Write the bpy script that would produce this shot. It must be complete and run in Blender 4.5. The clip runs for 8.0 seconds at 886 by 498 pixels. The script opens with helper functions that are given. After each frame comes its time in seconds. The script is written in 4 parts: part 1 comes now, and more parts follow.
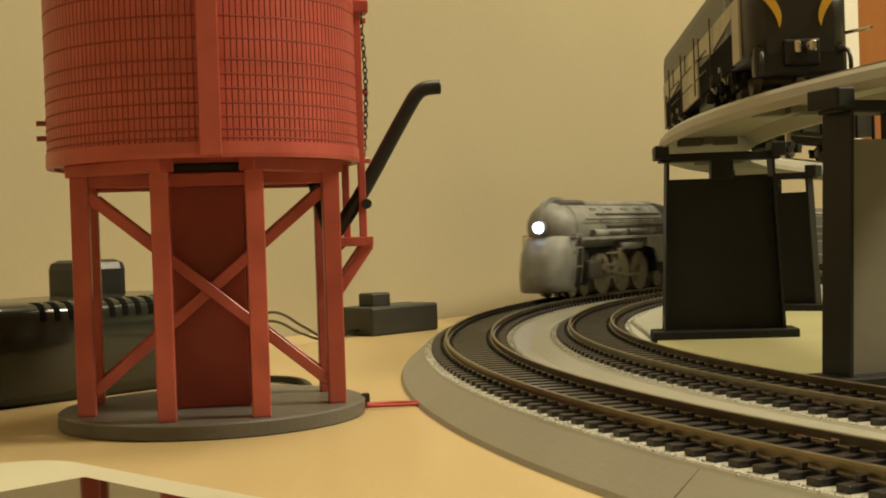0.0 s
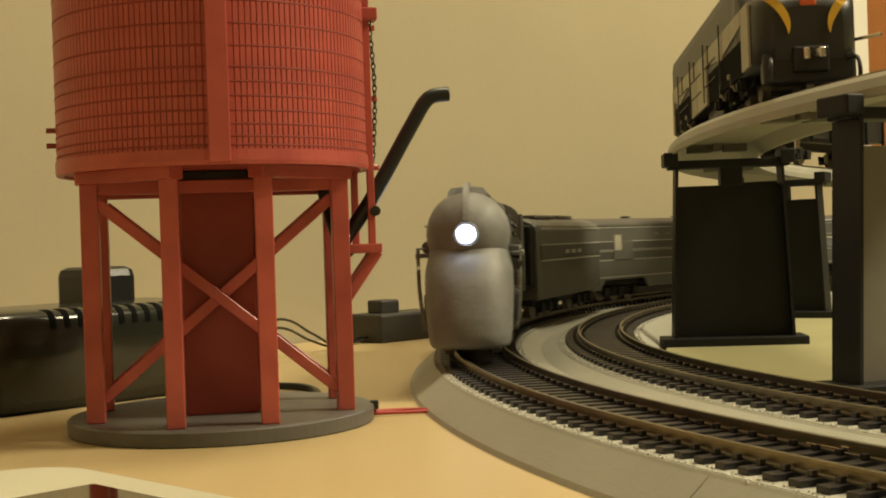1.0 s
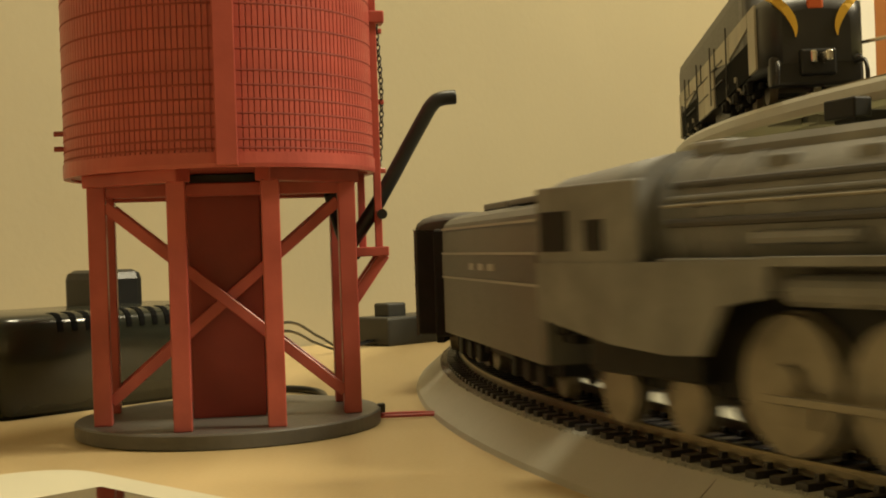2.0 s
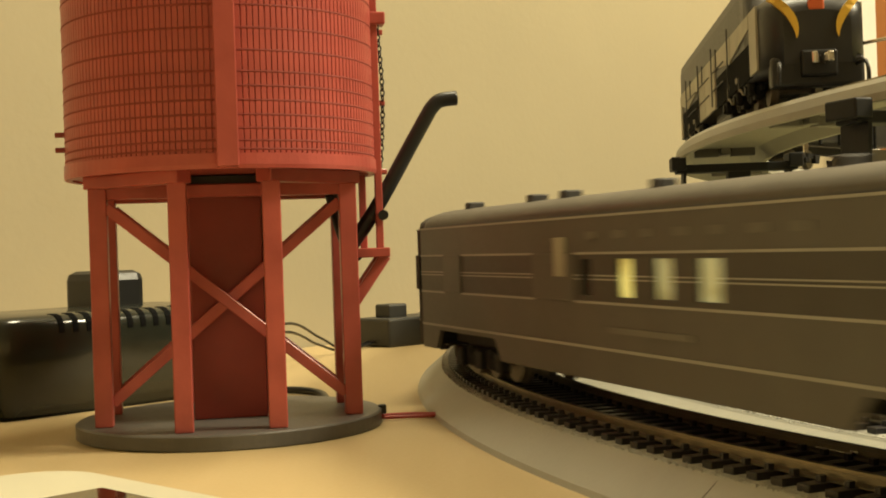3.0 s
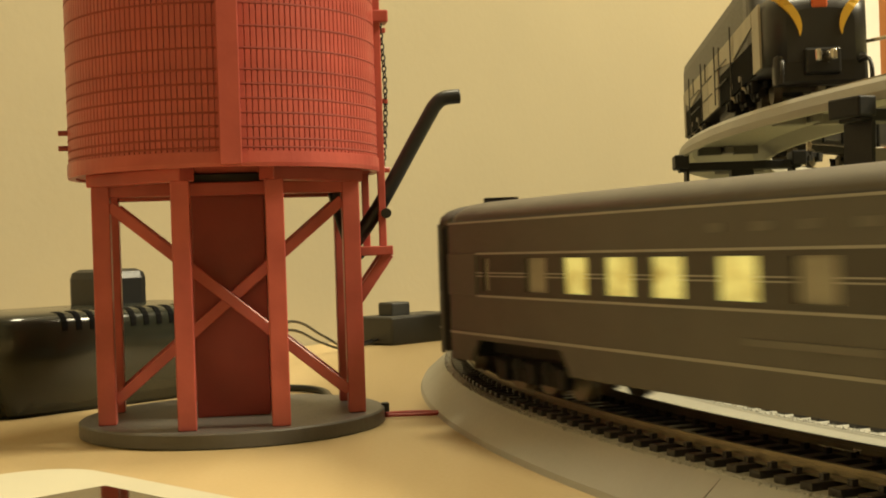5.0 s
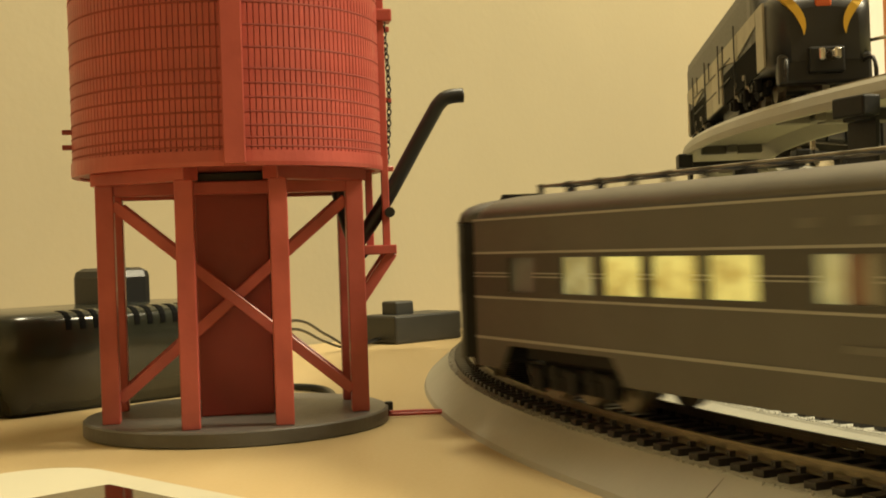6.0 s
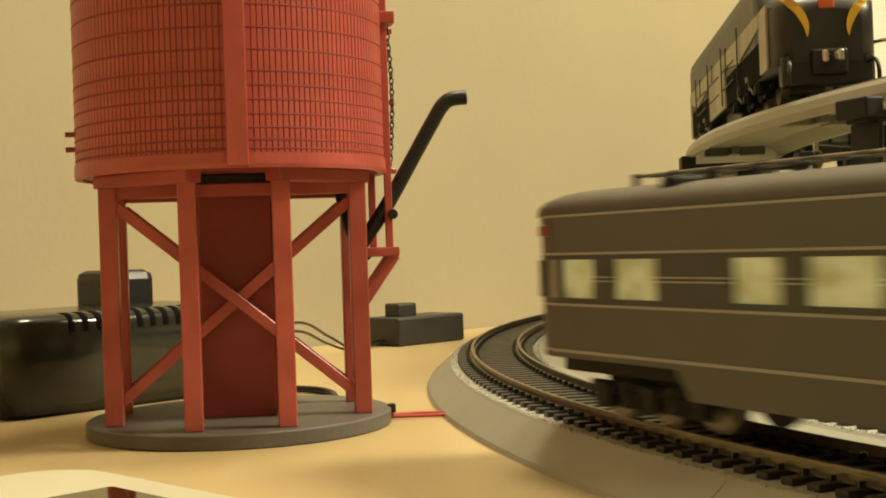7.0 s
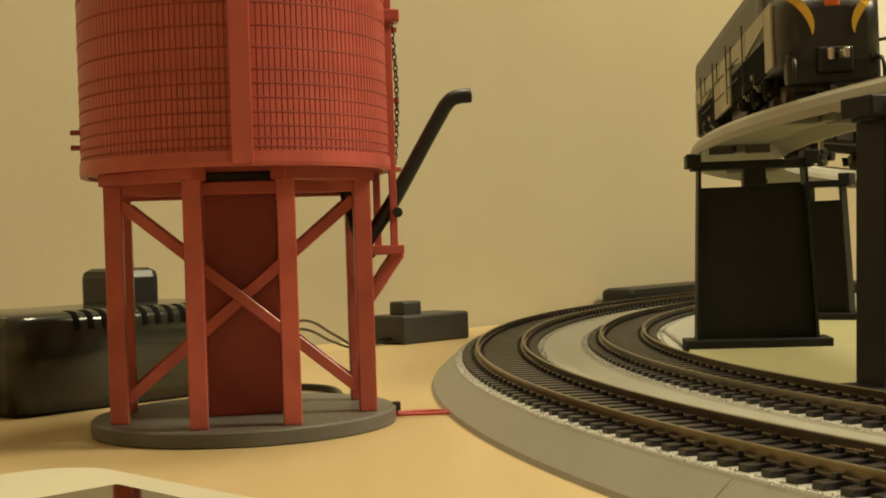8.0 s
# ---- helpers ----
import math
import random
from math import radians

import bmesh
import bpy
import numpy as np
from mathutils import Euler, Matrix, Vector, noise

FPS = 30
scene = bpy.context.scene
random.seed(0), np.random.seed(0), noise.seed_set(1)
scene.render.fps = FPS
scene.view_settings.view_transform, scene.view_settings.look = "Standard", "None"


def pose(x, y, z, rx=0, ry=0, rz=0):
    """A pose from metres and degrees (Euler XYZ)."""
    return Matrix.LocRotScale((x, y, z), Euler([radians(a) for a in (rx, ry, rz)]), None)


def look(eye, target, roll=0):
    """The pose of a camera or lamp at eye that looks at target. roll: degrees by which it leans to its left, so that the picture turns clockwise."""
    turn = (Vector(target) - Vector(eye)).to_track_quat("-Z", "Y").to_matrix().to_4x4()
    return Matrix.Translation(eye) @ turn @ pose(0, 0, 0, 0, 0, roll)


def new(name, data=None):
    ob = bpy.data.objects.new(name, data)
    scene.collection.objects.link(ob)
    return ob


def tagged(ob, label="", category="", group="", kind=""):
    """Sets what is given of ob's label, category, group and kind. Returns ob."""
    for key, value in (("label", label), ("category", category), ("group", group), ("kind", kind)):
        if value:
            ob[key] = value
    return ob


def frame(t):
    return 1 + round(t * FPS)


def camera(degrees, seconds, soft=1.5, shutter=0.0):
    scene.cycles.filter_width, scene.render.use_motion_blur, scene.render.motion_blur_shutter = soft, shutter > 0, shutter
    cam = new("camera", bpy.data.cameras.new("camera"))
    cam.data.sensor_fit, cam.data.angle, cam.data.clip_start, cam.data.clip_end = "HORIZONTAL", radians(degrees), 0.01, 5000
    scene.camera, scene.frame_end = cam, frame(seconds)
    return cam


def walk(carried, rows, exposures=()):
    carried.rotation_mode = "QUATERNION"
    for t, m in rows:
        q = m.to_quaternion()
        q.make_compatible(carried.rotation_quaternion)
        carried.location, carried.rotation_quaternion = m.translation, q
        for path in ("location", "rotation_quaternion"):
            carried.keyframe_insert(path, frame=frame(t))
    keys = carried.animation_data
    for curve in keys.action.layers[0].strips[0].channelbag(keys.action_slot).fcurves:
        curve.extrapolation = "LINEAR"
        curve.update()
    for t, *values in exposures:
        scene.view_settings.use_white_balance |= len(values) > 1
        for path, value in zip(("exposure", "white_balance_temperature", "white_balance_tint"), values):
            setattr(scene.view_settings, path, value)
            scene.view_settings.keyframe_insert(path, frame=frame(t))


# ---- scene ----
cam = camera(38.76, 8.0, soft=1.9, shutter=0.5)
EYE = (0.0, 0.0, 0.0475)


def aim(right, down):
    """The camera's pose, turned by so many degrees from its last aim."""
    p = radians(0.16 + down)
    y = radians(right)
    return look(EYE, (math.sin(y) * math.cos(p), math.cos(y) * math.cos(p), EYE[2] - math.sin(p)), -1.91)


walk(cam, [(0.0, aim(1.39, 0.43)), (0.5, aim(1.29, 0.22)), (1.0, aim(1.0, 0.10)), (1.5, aim(0.79, 0.02)),
           (2.3, aim(0.68, -0.08)), (3.0, aim(0.65, -0.10)), (3.5, aim(0.57, -0.05)), (4.0, aim(0.73, -0.03)),
           (4.5, aim(0.63, -0.06)), (5.2, aim(0.48, 0.0)), (6.0, aim(0.35, 0.02)), (6.5, aim(0.24, -0.03)),
           (7.0, aim(0.22, -0.08)), (7.5, aim(0.03, -0.04)), (8.0, aim(0.0, 0.0))],
     [(0.0, 0.0), (1.7, 0.0), (2.8, 0.42), (6.9, 0.42), (7.3, 0.05), (8.0, 0.0)])

# ---- light: an evening room, a ceiling lamp and an added, unseen shaded pendant ----
world = bpy.data.worlds.new("room_air")
scene.world = world
world.use_nodes = True
world.node_tree.nodes["Background"].inputs[0].default_value = (1.0, 0.94, 0.88, 1)
world.node_tree.nodes["Background"].inputs[1].default_value = 0.15


CEIL_AT, SHADE_AT = (0.22, 0.58, 1.57), (1.52, 0.26, 1.48)


def area_lamp(name, at, target, size, watts, colour):
    d = bpy.data.lights.new(name, "AREA")
    d.shape, d.size, d.energy, d.color = "DISK", size, watts, colour
    ob = new(name, d)
    ob.matrix_world = look(at, target)
    return ob


area_lamp("ceiling_lamp_light", CEIL_AT, (CEIL_AT[0], CEIL_AT[1], 0), 0.36, 11, (1.0, 0.91, 0.62))
area_lamp("pendant_lamp_light", (SHADE_AT[0] - 0.20, SHADE_AT[1], SHADE_AT[2] - 0.14), (0.1, 0.38, 0.1), 0.50, 37, (1.0, 0.88, 0.58))


# ---- materials ----
def material(name, colour, rough=0.5, metal=0.0, vary=0.12, scale=60.0, bump=0.1, fine=900.0, coat=0.0, tint=None, spread=0.0):
    m = bpy.data.materials.new(name)
    m.use_nodes = True
    nt = m.node_tree
    b = nt.nodes["Principled BSDF"]
    co = nt.nodes.new("ShaderNodeTexCoord")
    n1 = nt.nodes.new("ShaderNodeTexNoise")
    n1.inputs["Scale"].default_value, n1.inputs["Detail"].default_value = scale, 6
    n2 = nt.nodes.new("ShaderNodeTexNoise")
    n2.inputs["Scale"].default_value, n2.inputs["Detail"].default_value = fine, 3
    nt.links.new(co.outputs["Object"], n1.inputs["Vector"])
    nt.links.new(co.outputs["Object"], n2.inputs["Vector"])
    ramp = nt.nodes.new("ShaderNodeValToRGB")
    t = tint or colour
    ramp.color_ramp.elements[0].position, ramp.color_ramp.elements[1].position = 0.3, 0.7
    ramp.color_ramp.elements[0].color = (*[c * (1 - vary) for c in t], 1)
    ramp.color_ramp.elements[1].color = (*[min(1, c * (1 + vary)) for c in colour], 1)
    nt.links.new(n1.outputs["Fac"], ramp.inputs["Fac"])
    last = ramp.outputs["Color"]
    if spread:
        info = nt.nodes.new("ShaderNodeObjectInfo")
        mr = nt.nodes.new("ShaderNodeMapRange")
        mr.inputs["To Min"].default_value, mr.inputs["To Max"].default_value = 1 - spread, 1 + spread
        nt.links.new(info.outputs["Random"], mr.inputs["Value"])
        hs = nt.nodes.new("ShaderNodeHueSaturation")
        nt.links.new(mr.outputs["Result"], hs.inputs["Value"])
        nt.links.new(last, hs.inputs["Color"])
        last = hs.outputs["Color"]
    nt.links.new(last, b.inputs["Base Color"])
    rr = nt.nodes.new("ShaderNodeMapRange")
    rr.inputs["To Min"].default_value, rr.inputs["To Max"].default_value = max(0.02, rough - 0.08), min(1, rough + 0.08)
    nt.links.new(n2.outputs["Fac"], rr.inputs["Value"])
    nt.links.new(rr.outputs["Result"], b.inputs["Roughness"])
    b.inputs["Metallic"].default_value = metal
    b.inputs["Coat Weight"].default_value = coat
    if bump:
        bp = nt.nodes.new("ShaderNodeBump")
        bp.inputs["Strength"].default_value, bp.inputs["Distance"].default_value = bump, 0.0004
        nt.links.new(n2.outputs["Fac"], bp.inputs["Height"])
        nt.links.new(bp.outputs["Normal"], b.inputs["Normal"])
    return m


def wood_material(name, light, dark, stretch, rough=0.45):
    m = material(name, light, rough, vary=0.0, bump=0.05)
    nt = m.node_tree
    b = nt.nodes["Principled BSDF"]
    co = nt.nodes.new("ShaderNodeTexCoord")
    mp = nt.nodes.new("ShaderNodeMapping")
    mp.inputs["Scale"].default_value = stretch
    mp.inputs["Rotation"].default_value = (0, 0, radians(-49.5))
    n = nt.nodes.new("ShaderNodeTexNoise")
    n.inputs["Scale"].default_value, n.inputs["Detail"].default_value, n.inputs["Distortion"].default_value = 6, 8, 0.6
    ramp = nt.nodes.new("ShaderNodeValToRGB")
    ramp.color_ramp.elements[0].position, ramp.color_ramp.elements[1].position = 0.35, 0.65
    ramp.color_ramp.elements[0].color, ramp.color_ramp.elements[1].color = (*dark, 1), (*light, 1)
    nt.links.new(co.outputs["Object"], mp.inputs["Vector"])
    nt.links.new(mp.outputs["Vector"], n.inputs["Vector"])
    nt.links.new(n.outputs["Fac"], ramp.inputs["Fac"])
    nt.links.new(ramp.outputs["Color"], b.inputs["Base Color"])
    return m


def glow(name, colour, strength):
    m = bpy.data.materials.new(name)
    m.use_nodes = True
    b = m.node_tree.nodes["Principled BSDF"]
    b.inputs["Base Color"].default_value = (*colour, 1)
    b.inputs["Emission Color"].default_value = (*colour, 1)
    b.inputs["Emission Strength"].default_value = strength
    return m


def lit_glass(name, bright, dim, strength):
    """A window with a lamp-lit, uneven interior behind it."""
    m = material(name, dim, 0.2, vary=0.2, bump=0)
    nt = m.node_tree
    b = nt.nodes["Principled BSDF"]
    co = nt.nodes.new("ShaderNodeTexCoord")
    n = nt.nodes.new("ShaderNodeTexNoise")
    n.inputs["Scale"].default_value, n.inputs["Detail"].default_value = 230, 2
    ramp = nt.nodes.new("ShaderNodeValToRGB")
    ramp.color_ramp.elements[0].position, ramp.color_ramp.elements[1].position = 0.36, 0.62
    ramp.color_ramp.elements[0].color, ramp.color_ramp.elements[1].color = (*dim, 1), (*bright, 1)
    nt.links.new(co.outputs["Object"], n.inputs["Vector"])
    nt.links.new(n.outputs["Fac"], ramp.inputs["Fac"])
    nt.links.new(ramp.outputs["Color"], b.inputs["Emission Color"])
    b.inputs["Emission Strength"].default_value = strength
    return m


M_WALL = material("cream_wall_paint", (0.385, 0.332, 0.217), 0.8, vary=0.035, scale=7, bump=0.25, fine=260)
M_CEIL = material("ceiling_paint", (0.78, 0.75, 0.68), 0.9, vary=0.03, scale=5, bump=0.2, fine=200)
M_CARPET = material("floor_carpet", (0.25, 0.19, 0.13), 0.95, vary=0.2, scale=30, bump=0.5, fine=400)
M_TABLE = wood_material("pale_plywood", (0.465, 0.352, 0.183), (0.42, 0.313, 0.154), (6, 0.8, 1), 0.5)
M_DOOR = wood_material("orange_stained_wood", (0.36, 0.15, 0.045), (0.27, 0.10, 0.03), (1, 1, 0.12), 0.4)
M_TRIM = material("white_trim_paint", (0.74, 0.72, 0.66), 0.4, vary=0.04, scale=12, bump=0.05)
M_RED = material("red_moulded_plastic", (0.475, 0.100, 0.080), 0.34, vary=0.10, scale=70, bump=0.12, tint=(0.405, 0.076, 0.062), spread=0.05)
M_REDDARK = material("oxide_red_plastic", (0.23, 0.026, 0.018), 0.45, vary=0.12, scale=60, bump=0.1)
M_HOOP = material("dark_red_hoop", (0.24, 0.036, 0.025), 0.75, vary=0.1, scale=90, bump=0.05)
M_BASE = material("grey_plastic_base", (0.105, 0.098, 0.09), 0.42, vary=0.12, scale=50, bump=0.15)
M_BLACK = material("black_plastic", (0.010, 0.010, 0.010), 0.38, vary=0.25, scale=60, bump=0.08)
M_PIER = material("black_pier_plastic", (0.012, 0.012, 0.0125), 0.55, vary=0.25, scale=40, bump=0.08)
# grey joint plastic; also the painted sheen of one black pier panel
M_PIERGREY = material("grey_pier_plastic", (0.19, 0.175, 0.15), 0.5, vary=0.1, scale=40, bump=0.08)
M_CHARCOAL = material("charcoal_plastic", (0.035, 0.034, 0.030), 0.45, vary=0.15, scale=60, bump=0.1)
M_GLOSSBLACK = material("glossy_black_case", (0.022, 0.024, 0.018), 0.17, vary=0.2, scale=50, bump=0, fine=40)
M_BED = material("grey_roadbed_plastic", (0.335, 0.33, 0.28), 0.42, vary=0.07, scale=35, bump=0.12)
M_BALLAST = material("light_moulded_ballast", (0.37, 0.36, 0.31), 0.85, vary=0.2, scale=700, bump=0.9, fine=1500)
M_CRIB = material("dark_moulded_ballast", (0.058, 0.060, 0.064), 0.8, vary=0.45, scale=600, bump=0.9, fine=1500)
M_LETTER = material("faded_letter_paint", (0.15, 0.145, 0.13), 0.5, vary=0.05, bump=0)
M_TIE = material("dark_brown_tie_plastic", (0.028, 0.025, 0.026), 0.30, vary=0.25, scale=300, bump=0.2, spread=0.25)
M_RAIL = material("tarnished_nickel_rail", (0.225, 0.195, 0.14), 0.38, metal=0.9, vary=0.2, scale=120, bump=0.05)
M_STEEL = material("bright_steel", (0.62, 0.58, 0.5), 0.25, metal=1.0, vary=0.1, scale=200, bump=0.05)
M_WHEEL = material("grey_steel_wheel", (0.26, 0.235, 0.19), 0.45, metal=0.6, vary=0.15, scale=200, bump=0.05)
M_DECK = material("pale_grey_roadbed_underside", (0.34, 0.325, 0.27), 0.5, vary=0.06, scale=40, bump=0.1)
M_REDWIRE = material("red_wire_sleeve", (0.36, 0.04, 0.03), 0.4, vary=0.05, bump=0)
M_LOCO = material("silver_grey_paint", (0.188, 0.186, 0.179), 0.58, metal=0.1, vary=0.22, scale=110, bump=0.25)
M_LOCODARK = material("dark_grey_paint", (0.055, 0.052, 0.049), 0.6, vary=0.15, scale=120, bump=0.08)
M_CARLIGHT = material("light_grey_car_paint", (0.096, 0.093, 0.083), 0.45, vary=0.08, scale=90, bump=0.06)
M_CARDARK = material("dark_grey_band_paint", (0.058, 0.055, 0.050), 0.45, vary=0.1, scale=90, bump=0.06)
M_CARROOF = material("roof_grey_paint", (0.085, 0.078, 0.068), 0.45, vary=0.12, scale=80, bump=0.06)
M_STRIPE = material("silver_stripe_paint", (0.33, 0.325, 0.30), 0.4, vary=0.06, scale=200, bump=0.02)
M_TRUCK = material("black_truck_frame", (0.012, 0.0115, 0.011), 0.6, vary=0.3, scale=200, bump=0.2)
M_WINLIT = lit_glass("lit_window_glass", (0.85, 0.75, 0.20), (0.44, 0.34, 0.08), 0.54)
M_WINPALE = lit_glass("pale_lit_window_glass", (0.62, 0.57, 0.24), (0.30, 0.27, 0.10), 0.34)
M_OLIVE = material("olive_yellow_mat", (0.30, 0.28, 0.145), 0.8, vary=0.06, scale=18, bump=0.2)
M_MAROON = material("maroon_curtain", (0.20, 0.075, 0.05), 0.6, vary=0.15, scale=200, bump=0)
M_WINDIM = material("pale_window_blind", (0.34, 0.325, 0.26), 0.3, vary=0.15, scale=90, bump=0)
M_WINBLUE = material("blue_grey_window", (0.16, 0.18, 0.19), 0.15, vary=0.2, scale=90, bump=0)
M_WINDARK = material("dark_window", (0.03, 0.03, 0.03), 0.12, vary=0.2, scale=90, bump=0)
M_HEAD = glow("headlight_lens", (0.74, 0.82, 1.0), 24)
M_TAIL = material("unlit_red_lens", (0.22, 0.06, 0.045), 0.3, vary=0.1, bump=0)
# near-black colour standing in for shade inside slots and openings
M_SLOTSHADE = material("open_dark_slot", (0.004, 0.004, 0.004), 0.9, vary=0.1, bump=0)
M_BLIND = material("drawn_window_blind", (0.40, 0.38, 0.30), 0.6, vary=0.1, scale=90, bump=0)
M_DGREY = material("light_grey_diesel_side", (0.42, 0.39, 0.30), 0.45, vary=0.12, scale=90, bump=0.06)
M_DBLACK = material("black_diesel_paint", (0.022, 0.021, 0.02), 0.38, vary=0.2, scale=90, bump=0.05)
M_YELLOW = material("yellow_stripe_paint", (0.75, 0.46, 0.05), 0.4, vary=0.05, bump=0)
M_HERALD = material("red_orange_herald", (0.62, 0.12, 0.03), 0.4, vary=0.05, bump=0)
M_PHONE = material("cream_white_plastic", (0.50, 0.475, 0.36), 0.4, vary=0.02, bump=0, fine=30)
M_SCREEN = material("dark_mirror_glass", (0.30, 0.27, 0.22), 0.06, metal=1.0, vary=0.05, bump=0)
M_SLOTSHADE.node_tree.nodes["Principled BSDF"].inputs["Specular IOR Level"].default_value = 0.1
for m in (M_PIER, M_TRUCK):
    m.node_tree.nodes["Principled BSDF"].inputs["Specular IOR Level"].default_value = 0.3
M_SHADE = glow("lamp_shade_fabric", (0.9, 0.68, 0.36), 1.5)
M_LAMP = glow("lamp_diffuser", (1.0, 0.8, 0.5), 6)


# ---- mesh helpers ----
def part(name, bm, mat, parent=None, label=""):
    me = bpy.data.meshes.new(name)
    bm.to_mesh(me)
    bm.free()
    for m in (mat if isinstance(mat, (list, tuple)) else [mat]):
        me.materials.append(m)
    ob = new(name, me)
    if parent:
        ob.parent = parent
    if label:
        ob["label"] = label
    return ob


def share(ob, parent, m):
    """Another object on the same mesh."""
    o = new(ob.name.split(".")[0], ob.data)
    o.parent = parent
    o.matrix_basis = m
    return o


def thing(name, m, label, category, group="", kind=""):
    ob = new(name)
    ob.empty_display_size = 0.01
    ob.matrix_world = m
    return tagged(ob, label, category, group, kind)


def box(bm, size, at, rz=0, bevel=0.0, rx=0, ry=0):
    r = bmesh.ops.create_cube(bm, size=1.0, matrix=pose(*at, rx, ry, rz) @ Matrix.Diagonal((*size, 1)))
    if bevel:
        edges = list({e for v in r["verts"] for e in v.link_edges})
        bmesh.ops.bevel(bm, geom=edges, offset=bevel, segments=2, affect="EDGES", profile=0.5)
    return bm


def boxes(*items):
    bm = bmesh.new()
    for it in items:
        box(bm, *it)
    return bm


def rod(bm, a, b, r, n=10, r2=None):
    a, b = Vector(a), Vector(b)
    d = b - a
    m = Matrix.Translation((a + b) / 2) @ d.to_track_quat("Z", "Y").to_matrix().to_4x4()
    bmesh.ops.create_cone(bm, cap_ends=True, segments=n, radius1=r, radius2=r if r2 is None else r2, depth=d.length, matrix=m)
    return bm


def beam(bm, a, b, w, h, bevel=0.0):
    """A squared bar from a to b."""
    a, b = Vector(a), Vector(b)
    d = b - a
    m = Matrix.Translation((a + b) / 2) @ d.to_track_quat("X", "Z").to_matrix().to_4x4() @ Matrix.Diagonal((d.length, w, h, 1))
    r = bmesh.ops.create_cube(bm, size=1.0, matrix=m)
    if bevel:
        bmesh.ops.bevel(bm, geom=list({e for v in r["verts"] for e in v.link_edges}), offset=bevel, segments=1, affect="EDGES")
    return bm


def lathe(bm, profile, n=64, smooth=False, at=(0, 0, 0)):
    """profile: (radius, height) from bottom to top, turned round z; a closed outline gives a ring."""
    rings = []
    for r, z in profile:
        rings.append([bm.verts.new((at[0] + r * math.cos(2 * math.pi * i / n), at[1] + r * math.sin(2 * math.pi * i / n), at[2] + z)) for i in range(n)])
    for a, b in zip(rings, rings[1:]):
        for i in range(n):
            f = bm.faces.new((a[i], a[(i + 1) % n], b[(i + 1) % n], b[i]))
            f.smooth = smooth
    return rings


def solid(bm, profile, n=64, at=(0, 0, 0), smooth=False):
    rings = lathe(bm, profile, n, smooth, at)
    bm.faces.new(list(reversed(rings[0])))
    bm.faces.new(rings[-1])
    return bm


def arc_sweep(bm, centre, radius, profile, a0, a1, n, rise=lambda a: 0.0, smooth=False):
    """Sweeps a closed outline of (outwards, up) along an arc from a0 to a1 degrees."""
    rows = []
    full = abs(a1 - a0) >= 360
    for i in range(n if full else n + 1):
        a = radians(a0 + (a1 - a0) * i / n)
        h = rise(math.degrees(a))
        rows.append([bm.verts.new((centre[0] + (radius + u) * math.cos(a), centre[1] + (radius + u) * math.sin(a), v + h)) for u, v in profile])
    k = len(profile)
    pairs = list(zip(rows, rows[1:])) + ([(rows[-1], rows[0])] if full else [])
    for a, b in pairs:
        for j in range(k):
            f = bm.faces.new((a[j], a[(j + 1) % k], b[(j + 1) % k], b[j]))
            f.smooth = smooth
    if not full:
        bm.faces.new(rows[0][::-1])
        bm.faces.new(rows[-1])
    bmesh.ops.recalc_face_normals(bm, faces=bm.faces)
    return bm


def prism(bm, outline, y0, y1):
    """An outline of (x, z) between two values of y."""
    a = [bm.verts.new((x, y0, z)) for x, z in outline]
    b = [bm.verts.new((x, y1, z)) for x, z in outline]
    k = len(outline)
    fs = [bm.faces.new(a), bm.faces.new(b[::-1])]
    for i in range(k):
        fs.append(bm.faces.new((a[i], b[i], b[(i + 1) % k], a[(i + 1) % k])))
    bmesh.ops.recalc_face_normals(bm, faces=fs)
    return bm


def loft(bm, sections, smooth=True, close=True):
    """Joins rings of points, one after another; caps both ends."""
    rows = [[bm.verts.new(p) for p in s] for s in sections]
    k = len(rows[0])
    for a, b in zip(rows, rows[1:]):
        for i in range(k if close else k - 1):
            f = bm.faces.new((a[i], a[(i + 1) % k], b[(i + 1) % k], b[i]))
            f.smooth = smooth
    if close:
        bm.faces.new(rows[0][::-1])
        bm.faces.new(rows[-1])
    bmesh.ops.recalc_face_normals(bm, faces=bm.faces)
    return bm


def tube(bm, pts, r, n=8):
    pts = [Vector(p) for p in pts]
    rows = []
    for i, p in enumerate(pts):
        d = (pts[min(i + 1, len(pts) - 1)] - pts[max(i - 1, 0)]).normalized()
        q = d.to_track_quat("Z", "Y")
        rows.append([p + q @ Vector((r * math.cos(2 * math.pi * j / n), r * math.sin(2 * math.pi * j / n), 0)) for j in range(n)])
    return loft(bm, rows)


def bezier(points, n=8):
    """A smooth run of points through the given ones."""
    P = [Vector(p) for p in points]
    out = []
    for i in range(len(P) - 1):
        a, b, c, d = P[max(i - 1, 0)], P[i], P[i + 1], P[min(i + 2, len(P) - 1)]
        for j in range(n):
            t = j / n
            out.append(0.5 * ((2 * b) + (c - a) * t + (2 * a - 5 * b + 4 * c - d) * t * t + (3 * b - a - 3 * c + d) * t ** 3))
    out.append(P[-1])
    return out


# ---- the room ----
WALL = 49.5                    # bearing of the wall behind the table
WO = Vector((0.0, 0.71, 0.0))  # a point of that wall
WD = Vector((math.cos(radians(WALL)), math.sin(radians(WALL)), 0))
WN = Vector((WD.y, -WD.x, 0))  # into the room


def on_wall(along, out, z):
    p = WO + WD * along + WN * out
    return (p.x, p.y, z)


FLOOR, TOP = -0.75, 1.65


